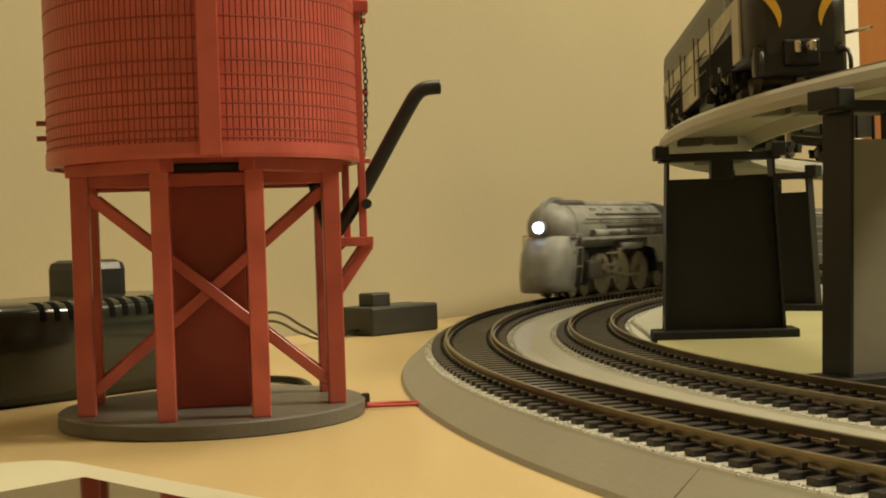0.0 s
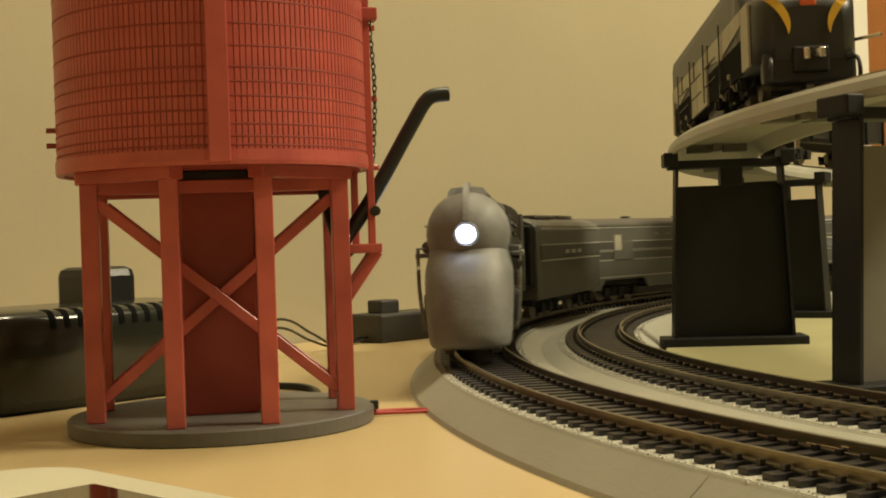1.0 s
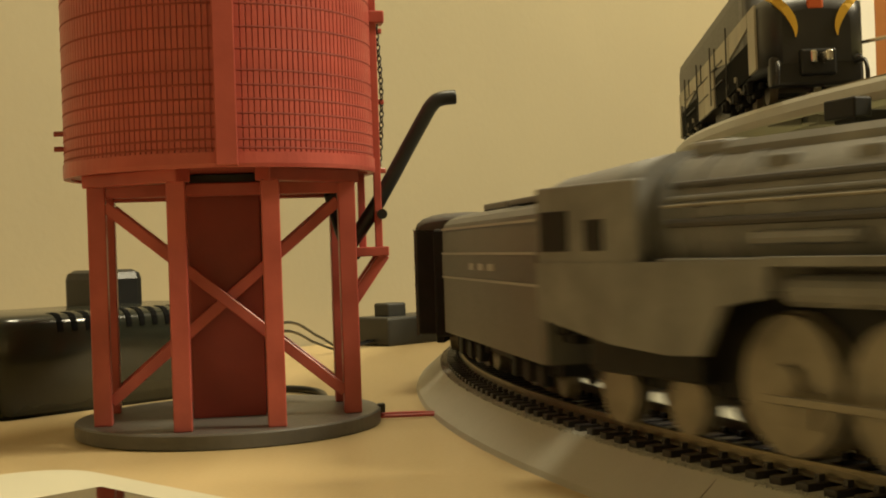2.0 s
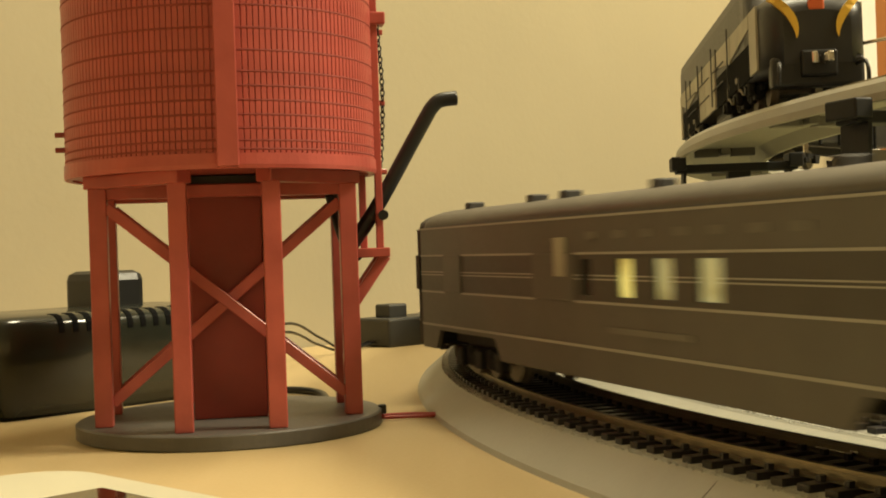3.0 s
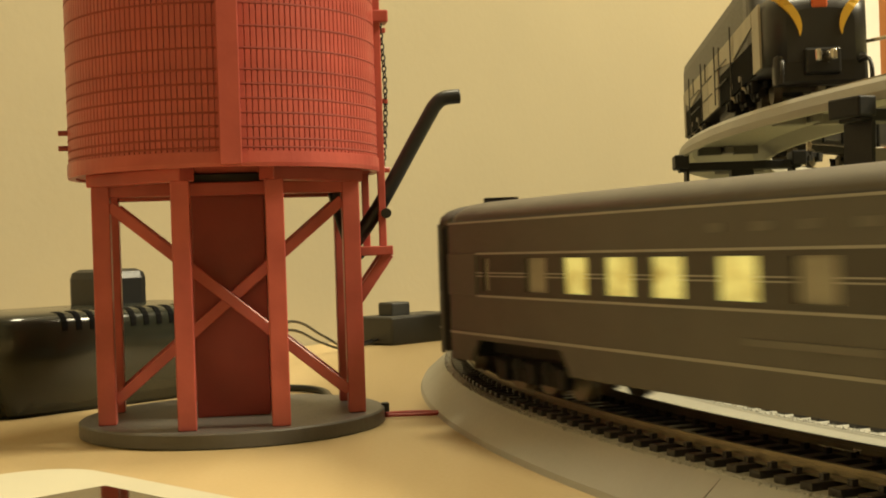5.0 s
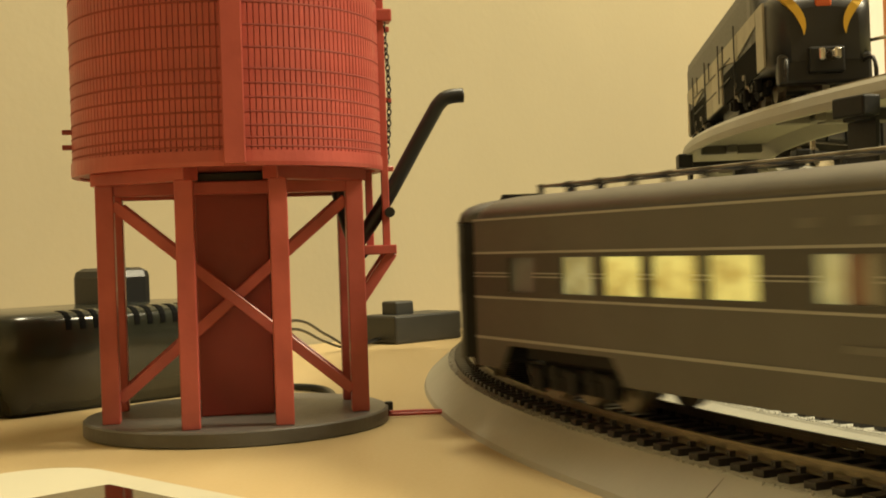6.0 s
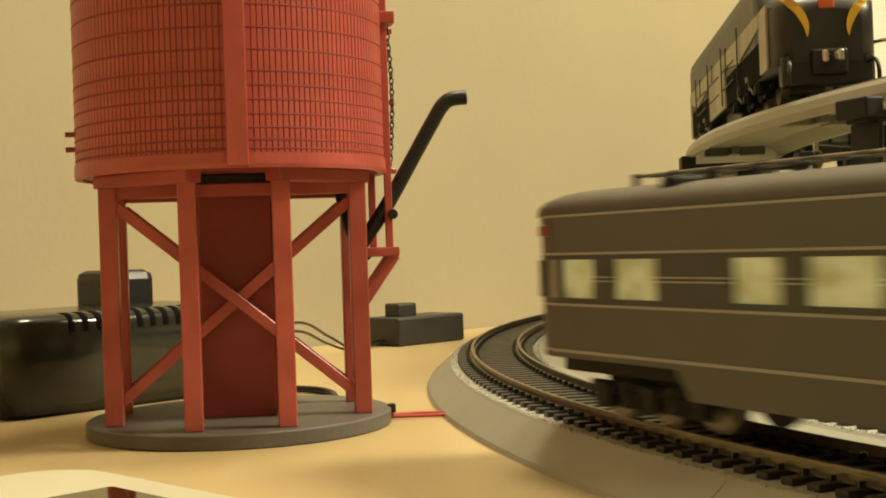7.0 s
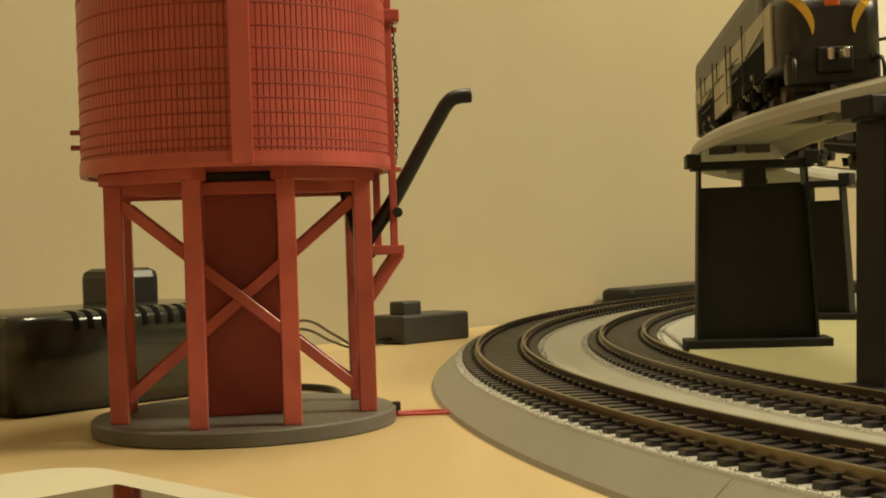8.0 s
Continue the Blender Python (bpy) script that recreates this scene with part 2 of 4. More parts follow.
def wall_box(name, a0, a1, o0, o1, z0, z1, mat, kind="structure", label="", category="", parent=None, bevel=0.0):
    bm = bmesh.new()
    box(bm, (a1 - a0, abs(o1 - o0), z1 - z0), on_wall((a0 + a1) / 2, (o0 + o1) / 2, (z0 + z1) / 2), WALL, bevel)
    ob = part(name, bm, mat, parent, label)
    if kind:
        tagged(ob, label, category, "", kind)
    return ob


DOOR0, DOOR1 = 0.645, 1.445
wall_box("wall_back", -1.6, DOOR0, -0.12, 0, FLOOR, TOP, M_WALL, label="cream painted wall behind the train table", category="wall")
wall_box("wall_back_far", DOOR1, 2.4, -0.12, 0, FLOOR, TOP, M_WALL, label="cream painted wall beyond the door", category="wall")
wall_box("wall_back_over_door", DOOR0, DOOR1, -0.12, 0, 1.29, TOP, M_WALL, label="cream painted wall over the door", category="wall")
wall_box("wall_left", -1.72, -1.6, -0.12, 2.4, FLOOR, TOP, M_WALL, label="cream painted side wall", category="wall")
wall_box("wall_right", 2.4, 2.52, -0.12, 2.4, FLOOR, TOP, M_WALL, label="cream painted side wall", category="wall")
# never in view; stands close to throw light back onto the table
wall_box("wall_front", -1.72, 2.52, 2.4, 2.52, FLOOR, TOP, M_WALL, label="unseen cream wall opposite, set close to bounce light", category="wall")
wall_box("floor", -1.72, 2.52, -0.12, 2.52, FLOOR - 0.05, FLOOR, M_CARPET, label="brown carpet floor", category="floor")
wall_box("ceiling", -1.72, 2.52, -0.12, 2.52, TOP, TOP + 0.05, M_CEIL, label="plain off-white ceiling", category="ceiling")
door = thing("door_1", Matrix(), "orange-brown stained wooden door in white casing", "door", kind="structure")
wall_box("door_leaf", DOOR0, DOOR1, -0.06, -0.015, FLOOR + 0.01, 1.28, M_DOOR, "", parent=door)
wall_box("casing", DOOR0 - 0.055, DOOR0 + 0.004, 0.0, 0.016, FLOOR, 1.35, M_TRIM, "", "white painted casing", parent=door, bevel=0.004)
wall_box("casing", DOOR1 - 0.004, DOOR1 + 0.055, 0.0, 0.016, FLOOR, 1.35, M_TRIM, "", "white painted casing", parent=door, bevel=0.004)
wall_box("casing", DOOR0 + 0.0045, DOOR1 - 0.0045, 0.0, 0.016, 1.28, 1.35, M_TRIM, "", "white painted casing", parent=door, bevel=0.004)

# table: one board on legs, its back edge against the wall
table = thing("train_table", Matrix(), "pale plywood train table against the wall", "table")
wall_box("tabletop", -1.0, 1.55, 0.002, 1.25, -0.018, 0.0, M_TABLE, "", parent=table, bevel=0.002)
for la, lo in ((-0.92, 0.08), (1.47, 0.08), (-0.92, 1.17), (1.47, 1.17)):
    wall_box("leg", la - 0.03, la + 0.03, lo - 0.03, lo + 0.03, FLOOR, -0.018, M_TABLE, "", parent=table, bevel=0.003)

lamp = thing("ceiling_light", pose(CEIL_AT[0], CEIL_AT[1], TOP), "round white ceiling light, switched on", "ceiling light")
bm = bmesh.new()
solid(bm, [(0.19, -0.012), (0.2, -0.006), (0.2, 0.0)], 48)
part("rim", bm, M_TRIM, lamp)
bm = bmesh.new()
solid(bm, [(0.05, -0.06), (0.12, -0.052), (0.17, -0.03), (0.182, -0.0125)], 48, smooth=True)
part("diffuser", bm, M_LAMP, lamp)

# unseen fixture, added to carry the light from the right
pend = thing("pendant_lamp", pose(SHADE_AT[0], SHADE_AT[1], 0), "added pendant lamp out of view, with a glowing cream fabric shade", "pendant lamp")
bm = bmesh.new()
solid(bm, [(0.05, TOP - 0.025), (0.055, TOP - 0.02), (0.055, TOP)], 32)
part("ceiling_rose", bm, M_TRIM, pend)
part("cord", rod(bmesh.new(), (0, 0, SHADE_AT[2] + 0.02), (0, 0, TOP - 0.02), 0.003, 8), M_BLACK, pend)
bm = bmesh.new()
lathe(bm, [(0.20, SHADE_AT[2] - 0.11), (0.202, SHADE_AT[2] - 0.11), (0.152, SHADE_AT[2] + 0.11), (0.15, SHADE_AT[2] + 0.11), (0.20, SHADE_AT[2] - 0.11)], 48)
part("shade", bm, M_SHADE, pend, "glowing cream fabric shade")

# ---- tracks ----
RING = (0.578, 0.43)       # centre of the outer loop
RING2 = (0.5565, 0.4315)
RING3 = (0.5195, 0.487)    # centre of the raised loop
R1, R2, R3 = 0.559, 0.4913, 0.395
BED = 0.0078               # top of the roadbed
TIE_TOP, RAIL_TOP = 0.0092, 0.0117
GAUGE = 0.0083
TIE_LONG = 0.0272


def bed_profile(top, full):
    """full: the side (-1 inner, 1 outer) on which the shoulder swells to meet the next loop."""
    sides = {}
    for s in (-1, 1):
        if s == full:
            sides[s] = [(s * 0.0268, 0.0), (s * 0.0262, 0.0012), (s * 0.0236, 0.0056), (s * 0.0166, top - 0.0004), (s * 0.0160, top)]
        else:
            sides[s] = [(s * 0.0243, 0.0), (s * 0.0237, 0.0012), (s * 0.0166, top - 0.0006), (s * 0.0160, top)]
    return sides[1] + sides[-1][::-1]


def rail_profile(z0, u):
    return [(u - 0.0011, z0), (u + 0.0011, z0), (u + 0.0011, z0 + 0.0004), (u + 0.0003, z0 + 0.0007), (u + 0.0003, z0 + 0.0017), (u + 0.0005, z0 + 0.0018),
            (u + 0.0005, z0 + 0.0024), (u + 0.00035, z0 + 0.0025), (u - 0.00035, z0 + 0.0025), (u - 0.0005, z0 + 0.0024), (u - 0.0005, z0 + 0.0018),
            (u - 0.0003, z0 + 0.0017), (u - 0.0003, z0 + 0.0007), (u - 0.0011, z0 + 0.0004)]


def tie_mesh(name):
    bm = bmesh.new()
    box(bm, (TIE_LONG, 0.0029, 0.0015), (0, 0, 0.0), 0, 0.0002)
    for s in (-1, 1):
        for q in (-1, 1):
            box(bm, (0.0012, 0.0011, 0.0012), (s * GAUGE + q * 0.0016, 0, 0.0012))
    return bm


def ballast_ring(bm, centre, radius, side, a0, a1, step, top, seed):
    """Small uneven stones along the shoulder."""
    rnd = random.Random(seed)
    a = a0
    while a < a1:
        for _ in range(3):
            u = side * (0.0136 + rnd.random() * 0.0023)
            r, t = radius + u, radians(a + rnd.random() * step)
            s = 0.00028 + rnd.random() * 0.00030
            x, y, z = centre[0] + r * math.cos(t), centre[1] + r * math.sin(t), top
            vs = [bm.verts.new((x + s * (rnd.random() + 0.5) * math.cos(k * 2.094 + r * 900), y + s * (rnd.random() + 0.5) * math.sin(k * 2.094 + r * 900), z - 0.0002)) for k in range(3)]
            v = bm.verts.new((x, y, z + s * (0.4 + 0.7 * rnd.random())))
            for k in range(3):
                bm.faces.new((vs[k], vs[(k + 1) % 3], v))
        a += step


def ring_track(label, centre, radius, pitch, near, seed, joints, full):
    t = thing("model_track", Matrix(), label, "model track", "loops of model track")
    bm = bmesh.new()
    arc_sweep(bm, centre, radius, bed_profile(BED, full), 0, 360, 288)
    part("roadbed", bm, M_BED, t, "smooth grey moulded roadbed")
    bm = bmesh.new()
    arc_sweep(bm, centre, radius, [(-0.0106, BED - 0.0005), (0.0106, BED - 0.0005), (0.0106, BED + 0.0002), (-0.0106, BED + 0.0002)], 0, 360, 288)
    part("ballast", bm, M_CRIB, t, "dark moulded ballast between the ties")
    bm = bmesh.new()
    for side in (-1, 1):
        arc_sweep(bm, centre, radius, [(side * 0.0107, BED - 0.0005), (side * 0.0159, BED - 0.0005), (side * 0.0156, BED + 0.00015), (side * 0.0107, BED + 0.00015)], 0, 360, 288)
        ballast_ring(bm, centre, radius, side, near[0], near[1], 0.07, BED, seed + side)
    tagged(part("ballast_shoulder", bm, M_BALLAST, t, "pale grainy ballast shoulder"), kind="stuff")
    for u in (-GAUGE, GAUGE):
        bm = bmesh.new()
        arc_sweep(bm, centre, radius, rail_profile(TIE_TOP, u), 0, 360, 288)
        part("rail", bm, M_RAIL, t, "tarnished nickel rail")
    for a in joints:
        for side in (-full,):
            bm = bmesh.new()
            beam(bm, (radius + side * 0.0164, 0, BED - 0.0006), (radius + side * 0.0241, 0, 0.0010), 0.00022, 0.0003)
            ob = part("joint_line", bm, M_PIERGREY, t, "thin grey joint between track sections")
            ob.matrix_basis = pose(centre[0], centre[1], 0, 0, 0, a)
    step = math.degrees(pitch / radius)
    count = round(360 / step)
    step = 360 / count
    first = None
    made = 0
    rest = bmesh.new()
    for i in range(count):
        a = i * step
        m = pose(centre[0] + radius * math.cos(radians(a)), centre[1] + radius * math.sin(radians(a)), TIE_TOP - 0.00075, 0, 0, a)
        if near[0] <= a <= near[1] and made < 300:
            if first is None:
                first = part("tie", tie_mesh("tie"), M_TIE, t)
                first.matrix_basis = m
            else:
                share(first, t, m)
            made += 1
        else:
            bmesh.ops.create_cube(rest, size=1.0, matrix=m @ Matrix.Diagonal((TIE_LONG, 0.0029, 0.0015, 1)))
    tagged(part("tie_row", rest, M_TIE, t), kind="stuff")
    return t


def rise(a):
    """Height of the raised loop's underside, a graded ramp."""
    return 0.0815 + (a - 174) * 0.0030 / 24.6


def raised_track():
    t = thing("raised_track", Matrix(), "pale grey roadbed track raised on black piers", "model track")
    h = 0.0200
    prof = [(-h, 0.0), (-h + 0.0016, 0.0), (-0.0135, 0.0042), (0.0135, 0.0042), (h - 0.0016, 0.0), (h, 0.0), (h, 0.0024), (0.0192, 0.0052), (0.0176, 0.0068), (0.0158, 0.0069), (0.0156, 0.0055), (-0.0156, 0.0055), (-0.0158, 0.0069), (-0.0176, 0.0068), (-0.0192, 0.0052), (-h, 0.0024)]
    a0, a1 = 112, 256
    bm = bmesh.new()
    arc_sweep(bm, RING3, R3, prof, a0, a1, 140, rise)
    part("roadbed", bm, M_DECK, t, "pale grey hollow roadbed")
    for u in (-GAUGE, GAUGE):
        bm = bmesh.new()
        arc_sweep(bm, RING3, R3, rail_profile(0.0067, u), a0, a1, 140, rise)
        part("rail", bm, M_RAIL, t, "tarnished nickel rail")
    first = None
    a = a0 + 0.4
    while a < a1:
        m = pose(RING3[0] + R3 * math.cos(radians(a)), RING3[1] + R3 * math.sin(radians(a)), 0.0060 + rise(a), 0, 0, a)
        if first is None:
            first = part("tie", tie_mesh("tie"), M_TIE, t)
            first.matrix_basis = m
        else:
            share(first, t, m)
        a += 0.82
    # joint plates moulded under the roadbed
    for a in (172.8, 189, 208, 155):
        bm = bmesh.new()
        for s in (-1, 1):
            box(bm, (0.010, 0.006, 0.0036), (s * 0.0075, 0, 0.0027), 0, 0.0004)
        box(bm, (0.004, 0.012, 0.003), (0, 0, 0.0029), 0, 0.0004)
        ob = part("joint_plate", bm, M_PIERGREY, t, "grey joint plate under the roadbed")
        ob.matrix_basis = pose(RING3[0] + R3 * math.cos(radians(a)), RING3[1] + R3 * math.sin(radians(a)), rise(a), 0, 0, a)
    return t


def pier(angle, face, base_w=0.060, r=R3):
    a = radians(angle)
    top = rise(angle)
    t = thing("track_pier", pose(RING3[0] + r * math.cos(a), RING3[1] + r * math.sin(a), 0, 0, 0, angle),
              "tall tapered black plastic pier holding up the raised track", "track pier", "piers of the raised track")
    ptop = top - 0.0135
    wb, wt = 0.0250, 0.0222
    part("foot", boxes(((base_w, 0.018, 0.0045), (0, 0, 0.00225), 0, 0.0006)), M_PIER, t)
    bm = bmesh.new()
    prism(bm, [(-wb + 0.0012, 0.0045), (wb - 0.0012, 0.0045), (wt - 0.0012, ptop), (-wt + 0.0012, ptop)], -0.0012, 0.0012)
    part("panel", bm, face, t)
    for s in (-1, 1):
        bm = bmesh.new()
        o = [(s * (wb - 0.0012), 0.0045), (s * wb, 0.0045), (s * wt, top - 0.0062), (s * (wt - 0.0012), top - 0.0062)]
        prism(bm, o, -0.0062, 0.0062)
        part("flange", bm, M_PIER, t)
    part("neck", boxes(((0.0092, 0.009, 0.0078), (-0.001, 0, ptop + 0.0035), 0, 0.0004)), M_PIER, t)
    bm = boxes(((0.0500, 0.010, 0.0035), (0, 0, top - 0.0045), 0, 0.0005))
    part("cap", bm, M_PIER, t)
    for s in (-1, 1):
        part("cap_bracket", boxes(((0.006, 0.014, 0.0058), (s * 0.0240, 0, top - 0.0022), 0, 0.0006)), M_PIER, t)
    return t


TIE_PITCH = 0.0061
ring_track("outer loop of model track on smooth grey roadbed", RING, R1, TIE_PITCH, (118, 232), 3, (202.6, 159.6, 137.1), -1)
ring_track("inner loop of model track on smooth grey roadbed", RING2, R2, TIE_PITCH, (118, 238), 7, (199, 176.5, 154, 131.5), 1)
# thin disc that colours the table olive-yellow inside the inner loop
bm = bmesh.new()
solid(bm, [(R2 - 0.0265, 0.0), (R2 - 0.0265, 0.0007), (R2 - 0.0268, 0.0009)], 180, at=(RING2[0], RING2[1], 0.0))
tagged(part("table_mat", bm, M_OLIVE), "thin olive-yellow disc on the table inside the inner loop", "mat")
raised_track()
pier(148.2, M_PIER, r=0.3795)
pier(173.9, M_PIER, r=0.3915)
# black panel coloured grey, its lit sheen put into the material
pier(198.6, M_PIERGREY, r=0.3985)
pier(223, M_PIER)
pier(124.0, M_PIER)

# ---- water tower ----
TX, TY = -0.0555, 0.3457


def water_tower():
    t = thing("water_tower", pose(TX, TY, 0, 0, 0, math.degrees(math.atan2(-TX, TY))), "red plastic model water tower on a grey round base", "water tower")
    bm = bmesh.new()
    solid(bm, [(0.0405, 0.0), (0.0411, 0.0003), (0.0411, 0.0036), (0.0406, 0.004)], 96)
    part("base", bm, M_BASE, t, "dark grey round base plate")
    rl, legs = 0.0350, []
    for k in range(8):
        a = radians(22.5 + 45 * k)
        x, y = rl * math.sin(a), -rl * math.cos(a)
        x *= 0.86 if abs(x) < 0.02 else 1
        legs.append((x, y))
        part("leg", boxes(((0.0046, 0.0046, 0.0617), (x, y, 0.03485), 0, 0.0003)), M_RED, t)
    # cap timbers on each side pair of legs, and cross timbers below them
    order = [legs[7], legs[0], legs[1], legs[2], legs[3], legs[4], legs[5], legs[6]]
    for a, b in ((1, 2), (0, 7), (3, 4), (5, 6)):
        p, q = Vector((*order[a], 0.0672)), Vector((*order[b], 0.0672))
        d = (q - p).normalized() * 0.0026
        part("cap_timber", beam(bmesh.new(), p - d, q + d, 0.0054, 0.0034, 0.0003), M_RED, t)
    for y in (legs[1][1], legs[2][1]):
        xs = legs[1][0] - 0.002
        part("cross_timber", beam(bmesh.new(), (-xs, y, 0.0645), (xs, y, 0.0645), 0.003, 0.0034, 0.0003), M_RED, t)
        part("brace", beam(bmesh.new(), (-xs, y - 0.001, 0.0608), (xs, y - 0.001, 0.0098), 0.0016, 0.0029, 0.0002), M_RED, t)
        part("brace", beam(bmesh.new(), (xs, y + 0.001, 0.0608), (-xs, y + 0.001, 0.0098), 0.0016, 0.0029, 0.0002), M_RED, t)
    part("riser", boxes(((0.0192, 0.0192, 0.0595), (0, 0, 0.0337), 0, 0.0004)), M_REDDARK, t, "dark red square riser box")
    part("riser_collar", boxes(((0.0200, 0.0200, 0.0052), (0, 0, 0.0662), 0, 0.0003)), M_BLACK, t, "black collar under the tank")
    for s in (-1, 1):
        part("head_tab", boxes(((0.0024, 0.0030, 0.0050), (s * 0.0118, -0.0150, 0.0660), 0, 0.0003)), M_PHONE, t, "cream plastic tab")
        part("riser_wire", rod(bmesh.new(), (0.0108 + s * 0.0009, -0.004, 0.004), (0.0108 + s * 0.0009, -0.004, 0.0615), 0.0004, 6), M_STEEL if s > 0 else M_BLACK, t)
    part("foot_tab", boxes(((0.0016, 0.0022, 0.0040), (-0.0106, -0.0085, 0.0060), 0, 0.0002)), M_PHONE, t, "cream plastic tab")
    bm = bmesh.new()
    solid(bm, [(0.0406, 0.0689), (0.04095, 0.0692), (0.04095, 0.128)], 96)
    part("tank", bm, M_RED, t, "tank drum behind the staves")
    bm = bmesh.new()
    lathe(bm, [(0.0398, 0.0684), (0.0417, 0.0684), (0.0419, 0.0694), (0.0418, 0.0722), (0.0398, 0.0722), (0.0398, 0.0684)], 96)
    part("bottom_rim", bm, M_RED, t, "smooth red bottom rim")
    first = None
    for k in range(174):
        a = 360 / 174 * k
        m = pose(0.0409 * math.sin(radians(a)), -0.0409 * math.cos(radians(a)), 0, 0, 0, a)
        if first is None:
            first = part("stave", boxes(((0.00124, 0.0011, 0.0558), (0, 0, 0.1001), 0, 0.00012)), M_RED, t)
            first.matrix_basis = m
        else:
            share(first, t, m)
    # hoops: dark red, with the thin shadow line along each put into the colour
    for z in (0.0731, 0.0752, 0.0782, 0.0815, 0.0850, 0.0885, 0.0920, 0.0972, 0.1026, 0.1082, 0.1140, 0.120, 0.126):
        bm = bmesh.new()
        lathe(bm, [(0.0411, z - 0.0003), (0.04150, z - 0.00026), (0.04158, z), (0.04150, z + 0.00026), (0.0411, z + 0.0003), (0.0411, z - 0.0003)], 96)
        part("hoop", bm, M_HOOP, t)
    bm = bmesh.new()
    solid(bm, [(0.0445, 0.128), (0.045, 0.1285), (0.003, 0.146), (0.0015, 0.1475)], 64)
    part("roof", bm, M_RED, t, "red conical roof")
    # float board on the front of the tank
    part("gauge_board", boxes(((0.0053, 0.0030, 0.0600), (0.0012, -0.0429, 0.0987), 0, 0.0003)), M_RED, t, "flat red water gauge board")
    for z in (0.0805, 0.0765):
        part("peg", rod(bmesh.new(), (-0.0405, -0.006, z), (-0.0434, -0.006, z), 0.0007, 8), M_REDDARK, t)
    part("terminal", boxes(((0.0022, 0.0024, 0.0026), (0.0413, -0.002, 0.0033), 0, 0.0004)), M_BLACK, t, "small black wire terminal")
    # spout gallery on the side
    gx, gy = 0.0363, 0.0
    part("gallery_deck", boxes(((0.0090, 0.016, 0.0026), (gx + 0.0035, gy, 0.0468), 0, 0.0003)), M_RED, t)
    part("gallery_strut", beam(bmesh.new(), (0.0335, gy - 0.004, 0.0320), (gx + 0.0072, gy - 0.004, 0.0460), 0.0022, 0.0030, 0.0002), M_RED, t)
    part("gallery_strut", beam(bmesh.new(), (0.0335, gy + 0.005, 0.0320), (gx + 0.0072, gy + 0.005, 0.0460), 0.0022, 0.0030, 0.0002), M_RED, t)
    for dx, dy in ((0.0056, -0.005), (0.0022, 0.005)):
        part("gallery_post", beam(bmesh.new(), (gx + dx, gy + dy, 0.048), (gx + dx, gy + dy, 0.128), 0.0018, 0.0020, 0.0002), M_RED, t)
    for z in (0.0690, 0.0880, 0.1075):
        part("gallery_rung", beam(bmesh.new(), (gx + 0.0004, gy - 0.0045, z), (gx + 0.0082, gy - 0.0045, z), 0.0016, 0.0014, 0.0002), M_RED, t)
    part("pulley_box", boxes(((0.0048, 0.006, 0.0034), (gx + 0.0064, gy - 0.004, 0.1112), 0, 0.0004)), M_RED, t)
    link = None
    for k in range(26):
        m = pose(gx + 0.0066 + 0.0010 * math.sin(k * 0.13), gy - 0.005, 0.1090 - k * 0.00152, 0, 0, 90 * (k % 2) + 20)
        if link is None:
            bm = bmesh.new()
            pts = [(0.0006 * math.cos(q * math.pi / 4), 0, 0.0010 * math.sin(q * math.pi / 4)) for q in range(9)]
            tube(bm, pts, 0.00022, 5)
            link = part("chain_link", bm, M_BLACK, t, "fine black chain")
            link.matrix_basis = m
        else:
            share(link, t, m)
    # spout
    sp = [(0.0325, -0.003, 0.0468), (0.0400, -0.003, 0.0570), (0.0450, -0.003, 0.0650), (0.0520, -0.003, 0.0770), (0.0575, -0.003, 0.0862), (0.0594, -0.003, 0.0882), (0.0616, -0.003, 0.0890), (0.0650, -0.003, 0.0893)]
    part("spout", tube(bmesh.new(), bezier(sp[:5], 4)[:-1] + bezier(sp[4:], 5), 0.00205, 20), M_BLACK, t, "black bent water spout")
    part("spout_pivot", rod(bmesh.new(), (0.0428, -0.0075, 0.0570), (0.0428, 0.004, 0.0570), 0.0014, 12), M_BLACK, t)
    part("spout_pipe", tube(bmesh.new(), bezier([(0.030, 0.010, 0.064), (0.0315, 0.010, 0.058), (0.0335, 0.006, 0.050), (0.036, 0.0, 0.046)], 5), 0.0018, 12), M_BLACK, t, "black feed pipe")
    return t


water_tower()

